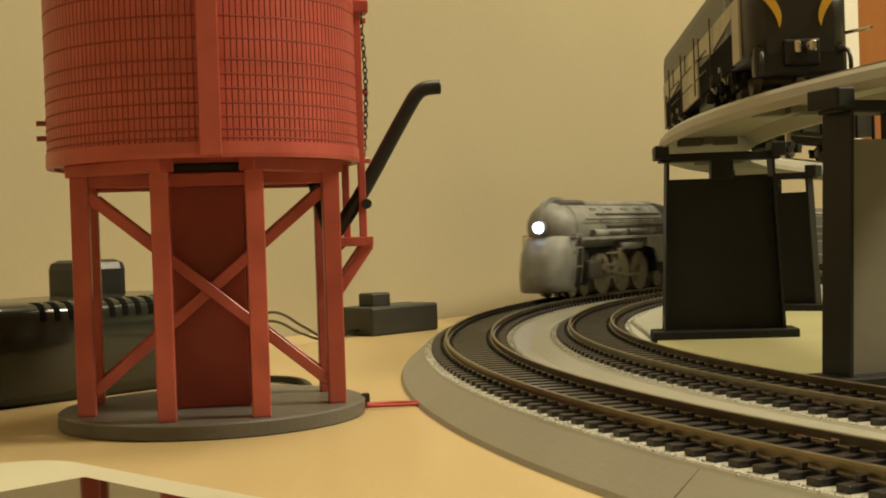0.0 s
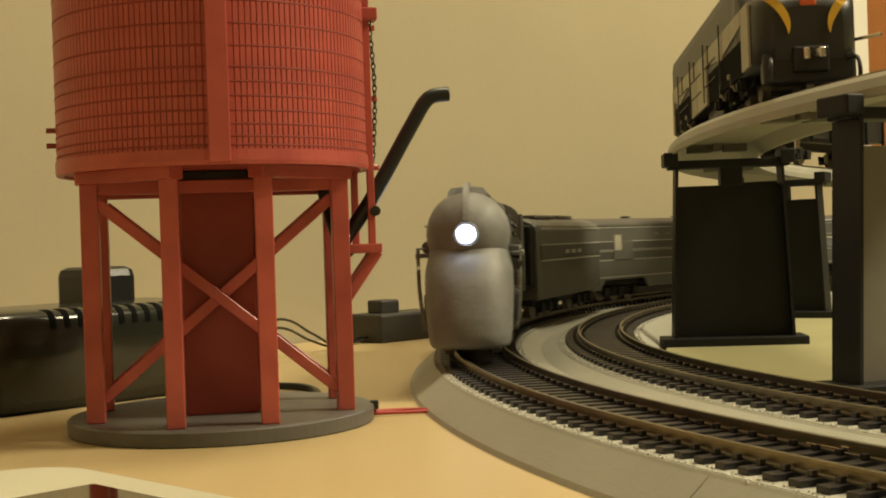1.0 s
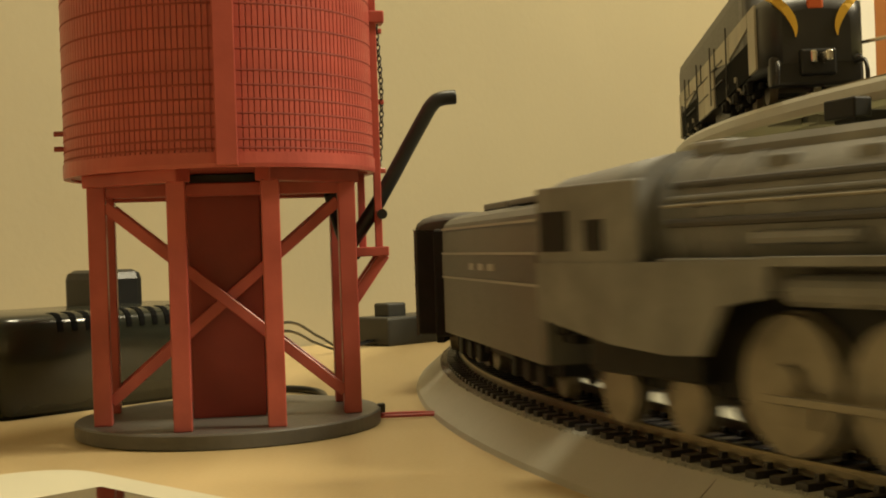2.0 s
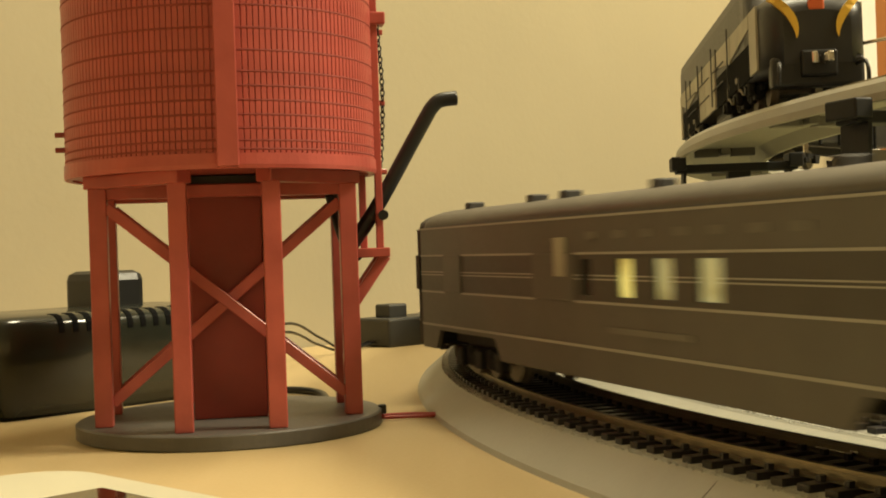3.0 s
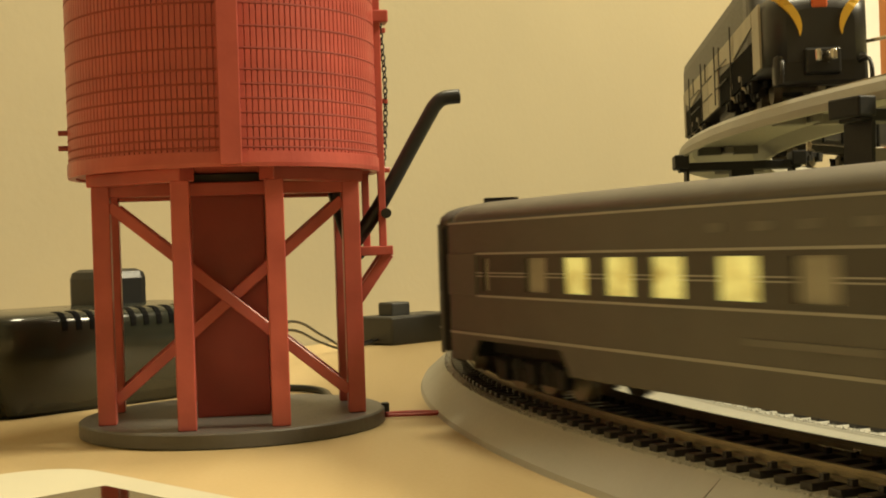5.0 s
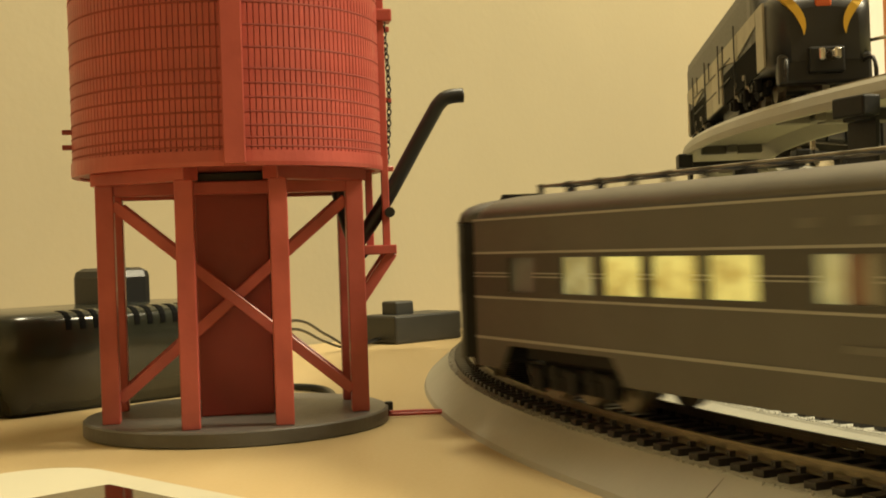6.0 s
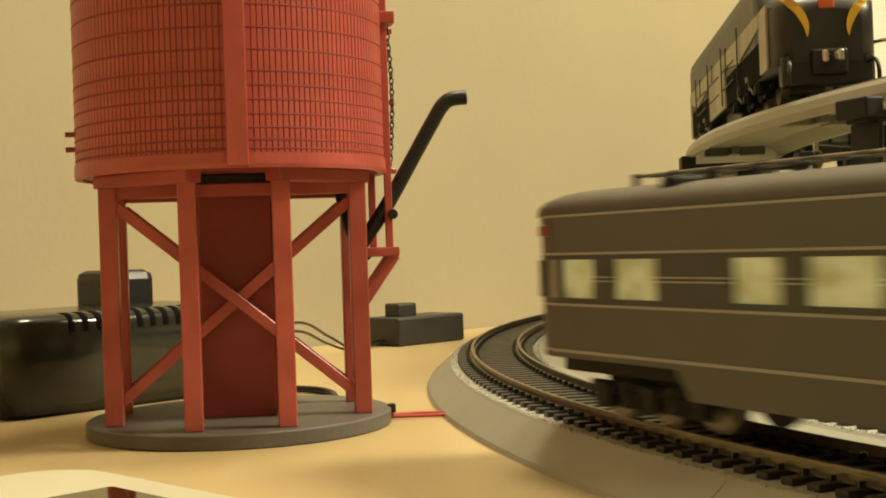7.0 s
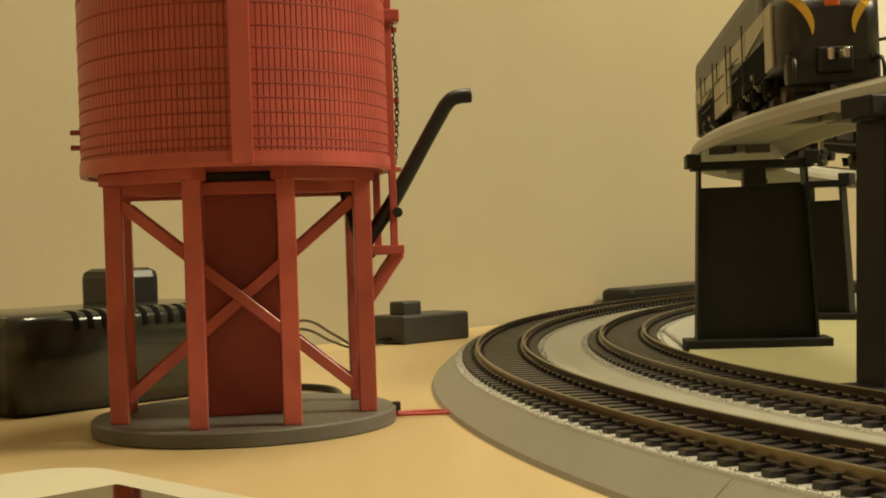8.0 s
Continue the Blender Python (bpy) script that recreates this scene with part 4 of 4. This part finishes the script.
def steam_engine():
    t = thing("steam_locomotive", Matrix(), "silver-grey streamlined steam locomotive with a lit headlight", "locomotive")
    # round boiler casing, closing into a half-ball nose
    bm = bmesh.new()
    BR, BZ, BX = 0.0134, 0.0384, 0.0605
    secs = [ring(BR, BZ - BR, BZ + BR, x, 32, 0.96) for x in (-0.060, -0.03, 0.02, BX)]
    for q in range(1, 12):
        a = radians(q * 7.9)
        k = math.cos(a)
        secs.append(ring(BR * k, BZ - BR * k, BZ + BR * k, BX + 0.0138 * math.sin(a), 32, 0.96))
    loft(bm, secs)
    part("boiler_casing", bm, M_LOCO, t)
    # pilot apron: swells below the nose, draws in again at the foot
    bm = bmesh.new()
    rows = []
    for z, w, f in ((0.0035, 0.0122, 0.0822), (0.0046, 0.0128, 0.0836), (0.0080, 0.0132, 0.0838), (0.0130, 0.0136, 0.0830), (0.0180, 0.0139, 0.0817), (0.0225, 0.0140, 0.0803), (0.0260, 0.0140, 0.0787), (0.0285, 0.0137, 0.0771), (0.0310, 0.0132, 0.0756), (0.0333, 0.0126, 0.0738), (0.0352, 0.0117, 0.0710), (0.0366, 0.0104, 0.0670)):
        o = []
        for q in range(-90, 91, 9):
            c, s = max(0.0, math.cos(radians(q))), math.sin(radians(q))
            o.append((f - 0.020 + 0.020 * c ** 0.6, w * math.copysign(abs(s) ** 0.8, s), z))
        o += [(f - 0.024, w * 0.94, z), (f - 0.024, -w * 0.94, z)]
        rows.append(o)
    loft(bm, rows)
    part("front_apron", bm, M_LOCO, t, "smooth grey front apron")
    for z in (0.0080, 0.0135):
        for s in (-1, 1):
            part("apron_bolt", rod(bmesh.new(), (0.0690, s * 0.0112, z), (0.0740, s * 0.0122, z), 0.0006, 8), M_LOCODARK, t)
    part("coupler_cover", boxes(((0.0012, 0.0075, 0.0050), (0.0825, 0, 0.0085), 0, 0.0005)), M_LOCO, t)
    part("buffer_beam", boxes(((0.026, 0.022, 0.020), (0.051, 0, 0.0160), 0, 0.002)), M_TRUCK, t)
    # fin over the nose, down to the headlight
    bm = bmesh.new()
    arc, inner = [(0.0480, 0.0546), (0.0550, 0.0550)], [(0.0480, 0.0510), (0.0550, 0.0510)]
    for q in range(88, 14, -8):
        c, d = math.cos(radians(q)), math.sin(radians(q))
        arc.append((BX + (0.0138 + 0.0014) * c, BZ + (BR + 0.0010 + 0.0022 * d) * d))
        inner.append((BX + 0.0130 * c, BZ + (BR - 0.0008) * d))
    prism(bm, arc + inner[::-1], -0.0009, 0.0009)
    part("crest", bm, M_LOCO, t, "grey metal fin over the nose")
    # long cowl along the top, its front end dark round the stack
    def cowl(x0, x1, w, top, lean):
        b = bmesh.new()
        pts = [(w, 0.0480), (w * 0.98, top - 0.0016), (w * 0.82, top - 0.0003), (w * 0.4, top), (-w * 0.4, top), (-w * 0.82, top - 0.0003), (-w * 0.98, top - 0.0016), (-w, 0.0480)]
        return loft(b, [section(pts, x0), [(x1 - lean * (z - 0.0480), y, z) for y, z in pts]], smooth=False)
    part("top_cowl", cowl(-0.0480, 0.0330, 0.0068, 0.0530, 0.0), M_LOCO, t, "flat grey cowl along the boiler top")
    part("stack_cover", cowl(0.0334, 0.0650, 0.0062, 0.0536, 1.2), M_LOCODARK, t, "dark stack cover")
    hl = bmesh.new()
    solid(hl, [(0.0036, 0.0), (0.0040, 0.0015), (0.0037, 0.0046)], 24)
    ob = part("headlight", hl, M_LOCO, t, "headlight housing")
    ob.matrix_basis = pose(0.0712, 0, BZ, 0, 90, 0)
    bm = bmesh.new()
    bmesh.ops.create_uvsphere(bm, u_segments=20, v_segments=10, radius=0.0029)
    ln = part("lens", bm, M_HEAD, ob, "glowing white headlight lens")
    ln.matrix_basis = pose(0, 0, 0.0038)

    def side(z):
        return math.sqrt(max(0.0, BR ** 2 - (z - BZ) ** 2))
    # bands and rails along the casing
    for x in (-0.050, -0.038, 0.018, 0.0560):
        bm = bmesh.new()
        loft(bm, [ring(BR + 0.0003, BZ - BR, BZ + BR + 0.0003, x + d, 32, 0.96) for d in (-0.0007, 0.0007)])
        part("casing_band", bm, M_LOCO, t)
    part("turret", boxes(((0.010, 0.012, 0.0030), (-0.0535, 0, 0.0518), 0, 0.0008)), M_LOCO, t)
    for s in (-1, 1):
        part("running_board", boxes(((0.112, 0.0040, 0.0012), (0.002, s * 0.0152, 0.0318), 0, 0.0003)), M_LOCO, t)
        part("running_edge", boxes(((0.086, 0.0007, 0.0016), (0.016, s * 0.0170, 0.0318), 0, 0.0002)), M_LOCO, t)
        part("handrail", rod(bmesh.new(), (-0.056, s * 0.0146, 0.0415), (0.050, s * 0.0146, 0.0415), 0.0003, 6), M_WHEEL, t)
        part("air_pump", rod(bmesh.new(), (0.0245, s * 0.0146, 0.0345), (0.0400, s * 0.0146, 0.0345), 0.0022, 12), M_LOCO, t)
        for x in (0.010, -0.020):
            part("injector_pipe", rod(bmesh.new(), (x - 0.012, s * 0.0139, 0.0355), (x + 0.012, s * 0.0139, 0.0355), 0.0012, 8), M_LOCO, t)
        for z, r, x0, x1, m in ((0.0452, 0.0007, -0.056, 0.030, M_LOCODARK), (0.0428, 0.0005, -0.056, 0.044, M_LOCO), (0.0385, 0.0008, -0.056, 0.020, M_LOCODARK)):
            y = side(z) + 0.0003
            part("casing_pipe", rod(bmesh.new(), (x0, s * y, z), (x1, s * y, z), r, 8), m, t, "pipe along the casing")
        for x in (-0.030, -0.010, 0.010, 0.030):
            part("access_hatch", boxes(((0.0070, 0.0016, 0.0030), (x, s * 0.0096, 0.0475), 0, 0.0004)), M_LOCO, t)
        for x in (-0.046, -0.024, 0.002, 0.028):
            part("rail_stanchion", rod(bmesh.new(), (x, s * 0.0128, 0.0415), (x, s * 0.0148, 0.0415), 0.0005, 6), M_LOCODARK, t)
        part("cab_side", boxes(((0.036, 0.0016, 0.0160), (-0.0785, s * 0.0163, 0.0390), 0, 0.0004)), M_LOCO, t)
        part("cab_window", boxes(((0.0105, 0.0008, 0.0080), (-0.0895, s * 0.0171, 0.0380), 0, 0.0002)), M_TRUCK, t)
        part("cab_window", boxes(((0.0060, 0.0008, 0.0060), (-0.0748, s * 0.0171, 0.0370), 0, 0.0002)), M_TRUCK, t)
        bm = bmesh.new()
        prism(bm, [(-0.0965, 0.0205), (-0.0965, 0.0318), (-0.0255, 0.0318), (-0.0255, 0.0262), (-0.0370, 0.0245), (-0.0425, 0.0160), (-0.052, 0.0155), (-0.070, 0.0165)], s * 0.0158, s * 0.0174)
        part("firebox_skirt", bm, M_LOCO, t)
        part("nose_platform", boxes(((0.0070, 0.0026, 0.0006), (0.0600, s * 0.0151, 0.0342), 0, 0.0002)), M_LOCO, t)
        for x in (0.0565, 0.0635):
            part("ladder_rail", tube(bmesh.new(), bezier([(x, s * 0.0146, 0.0080), (x, s * 0.0158, 0.0160), (x, s * 0.0163, 0.0240), (x, s * 0.0163, 0.0345)], 4), 0.00035, 6), M_LOCO, t, "grey ladder rail beside the apron")
        for z, y in ((0.0170, 0.0159), (0.0270, 0.0163)):
            part("step_rung", rod(bmesh.new(), (0.0565, s * y, z), (0.0635, s * y, z), 0.0004, 6), M_LOCO, t)
        part("cylinder_block", boxes(((0.0160, 0.0050, 0.0105), (0.0400, s * 0.0135, 0.0145), 0, 0.0014)), M_LOCODARK, t)
        part("crosshead_guide", boxes(((0.0200, 0.0016, 0.0016), (0.0220, s * 0.0150, 0.0165), 0, 0.0003)), M_WHEEL, t)
        part("main_rod", beam(bmesh.new(), (0.0260, s * 0.0148, 0.0135), (-0.0050, s * 0.0148, 0.0095), 0.0008, 0.0015, 0.0002), M_WHEEL, t)
        part("side_rod", beam(bmesh.new(), (0.0210, s * 0.0136, 0.0098), (-0.0310, s * 0.0136, 0.0098), 0.0008, 0.0015, 0.0002), M_WHEEL, t)
        part("valve_gear", boxes(((0.0050, 0.0018, 0.0070), (0.0080, s * 0.0148, 0.0220), 0, 0.0004), ((0.0200, 0.0012, 0.0012), (0.0160, s * 0.0148, 0.0230), 0, 0.0002), ((0.0016, 0.0012, 0.0100), (0.0170, s * 0.0146, 0.0200), 0, 0.0002), ((0.0050, 0.0020, 0.0030), (0.0270, s * 0.0148, 0.0190), 0, 0.0005)), M_WHEEL, t)
        part("reservoir", rod(bmesh.new(), (0.0060, s * 0.0130, 0.0272), (-0.0240, s * 0.0130, 0.0272), 0.0026, 14), M_LOCO, t)
    bm = bmesh.new()
    loft(bm, [ring(0.0164, 0.0300, z1, x, power=0.72) for x, z1 in ((-0.0965, 0.0485), (-0.095, 0.0500), (-0.072, 0.0516), (-0.061, 0.0522))])
    part("cab_roof", bm, M_LOCO, t)
    part("chassis", boxes(((0.134, 0.0130, 0.0200), (-0.026, 0, 0.0175)), ((0.046, 0.0120, 0.0100), (0.033, 0, 0.0120))), M_TRUCK, t)
    part("ashpan", boxes(((0.036, 0.024, 0.0100), (-0.068, 0, 0.0150), 0, 0.001)), M_TRUCK, t)
    for x in (0.0200, -0.0050, -0.0300):
        bm = bmesh.new()
        for s in (-1, 1):
            rod(bm, (x, s * 0.0070, 0.0115), (x, s * 0.0096, 0.0115), 0.0115, 28)
            rod(bm, (x, s * 0.0062, 0.0115), (x, s * 0.0071, 0.0115), 0.0121, 28)
            rod(bm, (x, s * 0.0096, 0.0115), (x, s * 0.0110, 0.0115), 0.0035, 14)
            box(bm, (0.009, 0.0010, 0.0060), (x + 0.002, s * 0.0100, 0.0080))
        part("driving_wheel", bm, M_WHEEL, t, "bright steel driving wheel")
    for x, r in ((0.056, 0.0052), (0.042, 0.0052), (-0.058, 0.0055), (-0.080, 0.0062)):
        bm = bmesh.new()
        wheelset(bm, x, r)
        part("carrying_wheel", bm, M_WHEEL, t, "small bright carrying wheel")
    return t


def tender():
    t = thing("tender", Matrix(), "grey streamlined tender with pale stripes", "tender")
    hw = 0.0165
    bm = bmesh.new()
    pts = [(hw, 0.0090), (hw, 0.0400)] + roof_pts(hw, 0.0400, 0.0462)[1:-1] + [(-hw, 0.0400), (-hw, 0.0090)]
    loft(bm, [section([(y * k, z if z < 0.03 else 0.03 + (z - 0.03) * k) for y, z in pts], x) for x, k in ((0.0625, 0.94), (0.0605, 1.0), (-0.0605, 1.0), (-0.0625, 0.94))], smooth=False)
    part("tank_body", bm, M_CARLIGHT, t)
    part("deck_hatch", boxes(((0.030, 0.016, 0.0022), (-0.022, 0, 0.0468), 0, 0.0005), ((0.040, 0.022, 0.0016), (0.028, 0, 0.0466), 0, 0.0005)), M_CARROOF, t)
    part("footplate", boxes(((0.012, 0.024, 0.0020), (0.064, 0, 0.0150)),), M_TRUCK, t)
    part("front_curtain", boxes(((0.0060, 0.028, 0.0270), (0.0635, 0, 0.0290), 0, 0.001)), M_TRUCK, t)
    part("rear_buffer", boxes(((0.0050, 0.015, 0.0300), (-0.0640, 0, 0.0240), 0, 0.001)), M_TRUCK, t)
    for s in (-1, 1):
        part("band", boxes(((0.119, 0.0006, 0.0062), (0, s * (hw + 0.0002), 0.0300))), M_CARDARK, t)
        for z in (0.0336, 0.0264, 0.0410):
            part("stripe", boxes(((0.119, 0.0004, 0.0006), (0, s * (hw + 0.0005), z))), M_STRIPE, t)
        for k in range(3):
            part("letter_bar", boxes(((0.0075, 0.0004, 0.0018), (-0.012 + k * 0.012, s * (hw + 0.0006), 0.0300))), M_STRIPE, t)
    part("underframe", boxes(((0.120, 0.024, 0.0040), (0, 0, 0.0080))), M_TRUCK, t)
    truck(t, 0.035, (-0.0135, 0.0, 0.0135))
    truck(t, -0.035, (-0.0135, 0.0, 0.0135))
    return t


engine = steam_engine()
coal = tender()


# ---- diesel standing on the raised track ----
def diesel():
    a = 175.5
    r = 0.3836
    t = thing("diesel_locomotive", pose(RING3[0] + r * math.cos(radians(a)), RING3[1] + r * math.sin(radians(a)), rise(a) + 0.0100, 0, -1.6, a + 90),
              "grey and black diesel locomotive with yellow nose stripes", "locomotive")
    hw = 0.0170
    pts = [(hw, 0.0085), (hw, 0.0405)] + roof_pts(hw, 0.0405, 0.0505)[1:-1] + [(-hw, 0.0405), (-hw, 0.0085)]
    bm = bmesh.new()
    loft(bm, [section(pts, x) for x in (-0.110, 0.066)], smooth=False)
    part("body", bm, M_DBLACK, t)
    bm = bmesh.new()
    secs = []
    for x, k, top in ((0.066, 1.0, 0.0505), (0.074, 1.0, 0.0495), (0.080, 1.0, 0.036), (0.100, 0.98, 0.034), (0.106, 0.92, 0.032), (0.1092, 0.80, 0.029), (0.1105, 0.64, 0.026)):
        secs.append([(x, y * k, 0.0085 + (z - 0.0085) * (top - 0.0085) / 0.0420) for y, z in pts])
    loft(bm, secs)
    part("nose", bm, M_DBLACK, t, "black rounded nose")
    for s in (-1, 1):
        y = s * (hw + 0.0002)
        for x0, x1, zb in ((-0.109, -0.1035, 0.0088), (-0.1025, -0.0825, 0.0205), (-0.0815, -0.0425, 0.0205), (-0.0415, -0.0245, 0.0088), (-0.0235, 0.0045, 0.0088), (0.0055, 0.0445, 0.0205), (0.0455, 0.0845, 0.0215), (0.0855, 0.0985, 0.0088)):
            bm = bmesh.new()
            k = 0.004 if zb > 0.01 else 0.0
            prism(bm, [(x0, zb + (k if x0 in (0.0055, -0.1025) else 0)), (x0, 0.0305), (x1, 0.0305), (x1, zb + (k if x1 in (0.0845, -0.0425) else 0))], y - 0.0004, y + 0.0004)
            part("side_panel", bm, M_DGREY, t, "light grey side panel")
        # black plates on the side paint the shade of the truck openings
        for x0, w in ((0.047, 0.078), (-0.072, 0.060)):
            part("truck_opening", boxes(((w, 0.0010, 0.0120), (x0, s * (hw - 0.0002), 0.0145))), M_SLOTSHADE, t)
        for x in (-0.0405, 0.0005, 0.0420, -0.082):
            part("grab_iron", rod(bmesh.new(), (x, s * (hw + 0.0012), 0.010), (x, s * (hw + 0.0012), 0.034), 0.00028, 6), M_DBLACK, t)
        for x in (-0.070, -0.030, 0.010):
            part("grille_bar", boxes(((0.0005, 0.0006, 0.008), (x, s * (hw + 0.0007), 0.028)), ((0.030, 0.0006, 0.0004), (x + 0.004, s * (hw + 0.0007), 0.024)), ((0.030, 0.0006, 0.0004), (x + 0.004, s * (hw + 0.0007), 0.0165))), M_CARDARK, t)
        # crescent on the nose
        bm = bmesh.new()
        out, inn = [], []
        for k in range(9):
            q = k / 8
            out.append((s * (0.0068 + 0.0085 * q ** 1.6), 0.0170 + 0.0135 * q))
            inn.append((s * (0.0068 + 0.0085 * q ** 1.6 - 0.0034 * math.sin(math.pi * min(1, q * 0.62 + 0.02))), 0.0170 + 0.0135 * q))
        for lst in (out, inn):
            for i, (yy, z) in enumerate(lst):
                lst[i] = (np.interp(abs(yy), (0, 0.0109, 0.0136, 0.0156, 0.0167), (0.1111, 0.1111, 0.1098, 0.1068, 0.1010)), yy, z)
        loft(bm, [[o, i2, (i2[0] - 0.0016, i2[1], i2[2]), (o[0] - 0.0016, o[1], o[2])] for o, i2 in zip(out, inn)], smooth=False)
        part("nose_stripe", bm, M_YELLOW, t, "yellow curved nose stripe")
        part("brake_hose", tube(bmesh.new(), bezier([(0.1085, s * 0.0120, 0.0080), (0.1150, s * 0.0135, 0.0082), (0.1170, s * 0.0140, 0.0050), (0.1165, s * 0.0142, 0.0010)], 5), 0.0007, 6), M_DBLACK, t)
    part("nose_herald", boxes(((0.0016, 0.0052, 0.0060), (0.1098, 0, 0.0290), 0, 0.0006)), M_HERALD, t, "red-orange nose emblem")
    part("pilot", boxes(((0.006, 0.030, 0.0100), (0.1070, 0, 0.0062), 0, 0.0012)), M_DBLACK, t)
    part("coupler_pocket", boxes(((0.004, 0.0115, 0.0085), (0.1108, 0, 0.0085), 0, 0.0008)), M_BLACK, t)
    part("coupler", boxes(((0.008, 0.0022, 0.0036), (0.1150, 0.0014, 0.0095), 12, 0.0006), ((0.004, 0.0020, 0.0040), (0.1160, -0.0022, 0.0095), -18, 0.0006)), M_STEEL, t, "metal knuckle coupler")
    part("side_step", rod(bmesh.new(), (0.1070, 0.0155, 0.0150), (0.1150, 0.0215, 0.0150), 0.0006, 6), M_STEEL, t)
    part("rear_pilot", boxes(((0.004, 0.028, 0.0080), (-0.1095, 0, 0.0080), 0, 0.0008)), M_DBLACK, t)
    part("fuel_tank", boxes(((0.050, 0.026, 0.0080), (0, 0, 0.0072), 0, 0.002)), M_DBLACK, t)
    for c in (0.047, -0.072):
        tr = truck(t, c, (-0.0245, 0.0, 0.0245))
        for s in (-1, 1):
            bm = bmesh.new()
            for q in (-0.0245, 0.0, 0.0245):
                box(bm, (0.0056, 0.0030, 0.0062), (c + q, s * 0.0150, 0.0072), 0, 0.0008)
                rod(bm, (c + q, s * 0.0150, 0.0060), (c + q, s * 0.0172, 0.0060), 0.0018, 10)
            part("journal_box", bm, M_TRUCK, tr)
            bm = bmesh.new()
            for q in (-0.0125, 0.0125):
                box(bm, (0.0100, 0.0016, 0.0022), (c + q, s * 0.0160, 0.0120), 12 if q > 0 else -12, 0.0004)
                rod(bm, (c + q, s * 0.0158, 0.0075), (c + q, s * 0.0158, 0.0125), 0.0016, 10)
                beam(bm, (c + q - 0.006, s * 0.0162, 0.0135), (c + q + 0.004, s * 0.0162, 0.0060), 0.0010, 0.0014)
            part("brake_rigging", bm, M_WHEEL, tr, "dark grey brake cylinders and rigging")
    return t


diesel()


def freight_car(a):
    """An open-framed dark wagon on the far part of the raised loop."""
    r = R3 - 0.006
    t = thing("freight_car", pose(RING3[0] + r * math.cos(radians(a)), RING3[1] + r * math.sin(radians(a)), rise(a) + 0.0092, 0, 0, a + 90), "dark model freight car on the far raised track", "freight car")
    part("body", boxes(((0.130, 0.032, 0.022), (0, 0, 0.0260), 0, 0.001)), M_DBLACK, t)
    part("sill", boxes(((0.132, 0.010, 0.0040), (0, 0, 0.0115))), M_TRUCK, t)
    for x in (-0.060, -0.036, -0.012, 0.012, 0.036, 0.060):
        for s in (-1, 1):
            part("rib", boxes(((0.0014, 0.0016, 0.0180), (x, s * 0.0166, 0.0225))), M_TRUCK, t)
    for s in (-1, 1):
        part("ladder", boxes(((0.0050, 0.0008, 0.0080), (0.055, s * 0.0170, 0.0120))), M_STEEL, t)
        part("reporting_mark", boxes(((0.012, 0.0004, 0.0030), (0.040, s * 0.0163, 0.0225))), M_STRIPE, t)
    truck(t, 0.045, (-0.010, 0.010))
    truck(t, -0.045, (-0.010, 0.010))
    return t


freight_car(136.0)

# rail joiner on the outer loop
ja = radians(202.6)
jr = R1 - GAUGE
jt = thing("rail_joiner", pose(RING[0] + (jr - 0.0008) * math.cos(ja), RING[1] + (jr - 0.0008) * math.sin(ja), TIE_TOP, 0, 0, math.degrees(ja) + 90), "bright metal joiner clip on the rail foot", "rail joiner")
part("clip", boxes(((0.0100, 0.0042, 0.0007), (0, 0.0009, 0.0006), 0, 0.0002), ((0.0020, 0.0046, 0.0014), (0.0052, 0.0009, 0.0008), 0, 0.0002)), M_STEEL, jt)

TURN = 30.0                # degrees a second round the loop


def on_ring(a, r):
    return pose(RING[0] + r * math.cos(radians(a)), RING[1] + r * math.sin(radians(a)), RAIL_TOP, 0, 0, a + 90)


def motions():
    steps = [0.2 * k for k in range(41)]
    for k, car in enumerate((car_a, car_b, car_c, car_d, car_e)):
        walk(car, [(s, on_ring(108.5 - 27.6 * k + TURN * s, RUN)) for s in steps])
    walk(engine, [(s, on_ring(145.16 + TURN * s, 0.5584) @ pose(0.015, 0, 0)) for s in steps])
    walk(coal, [(s, on_ring(129.4 + TURN * s, 0.5545)) for s in steps])


motions()
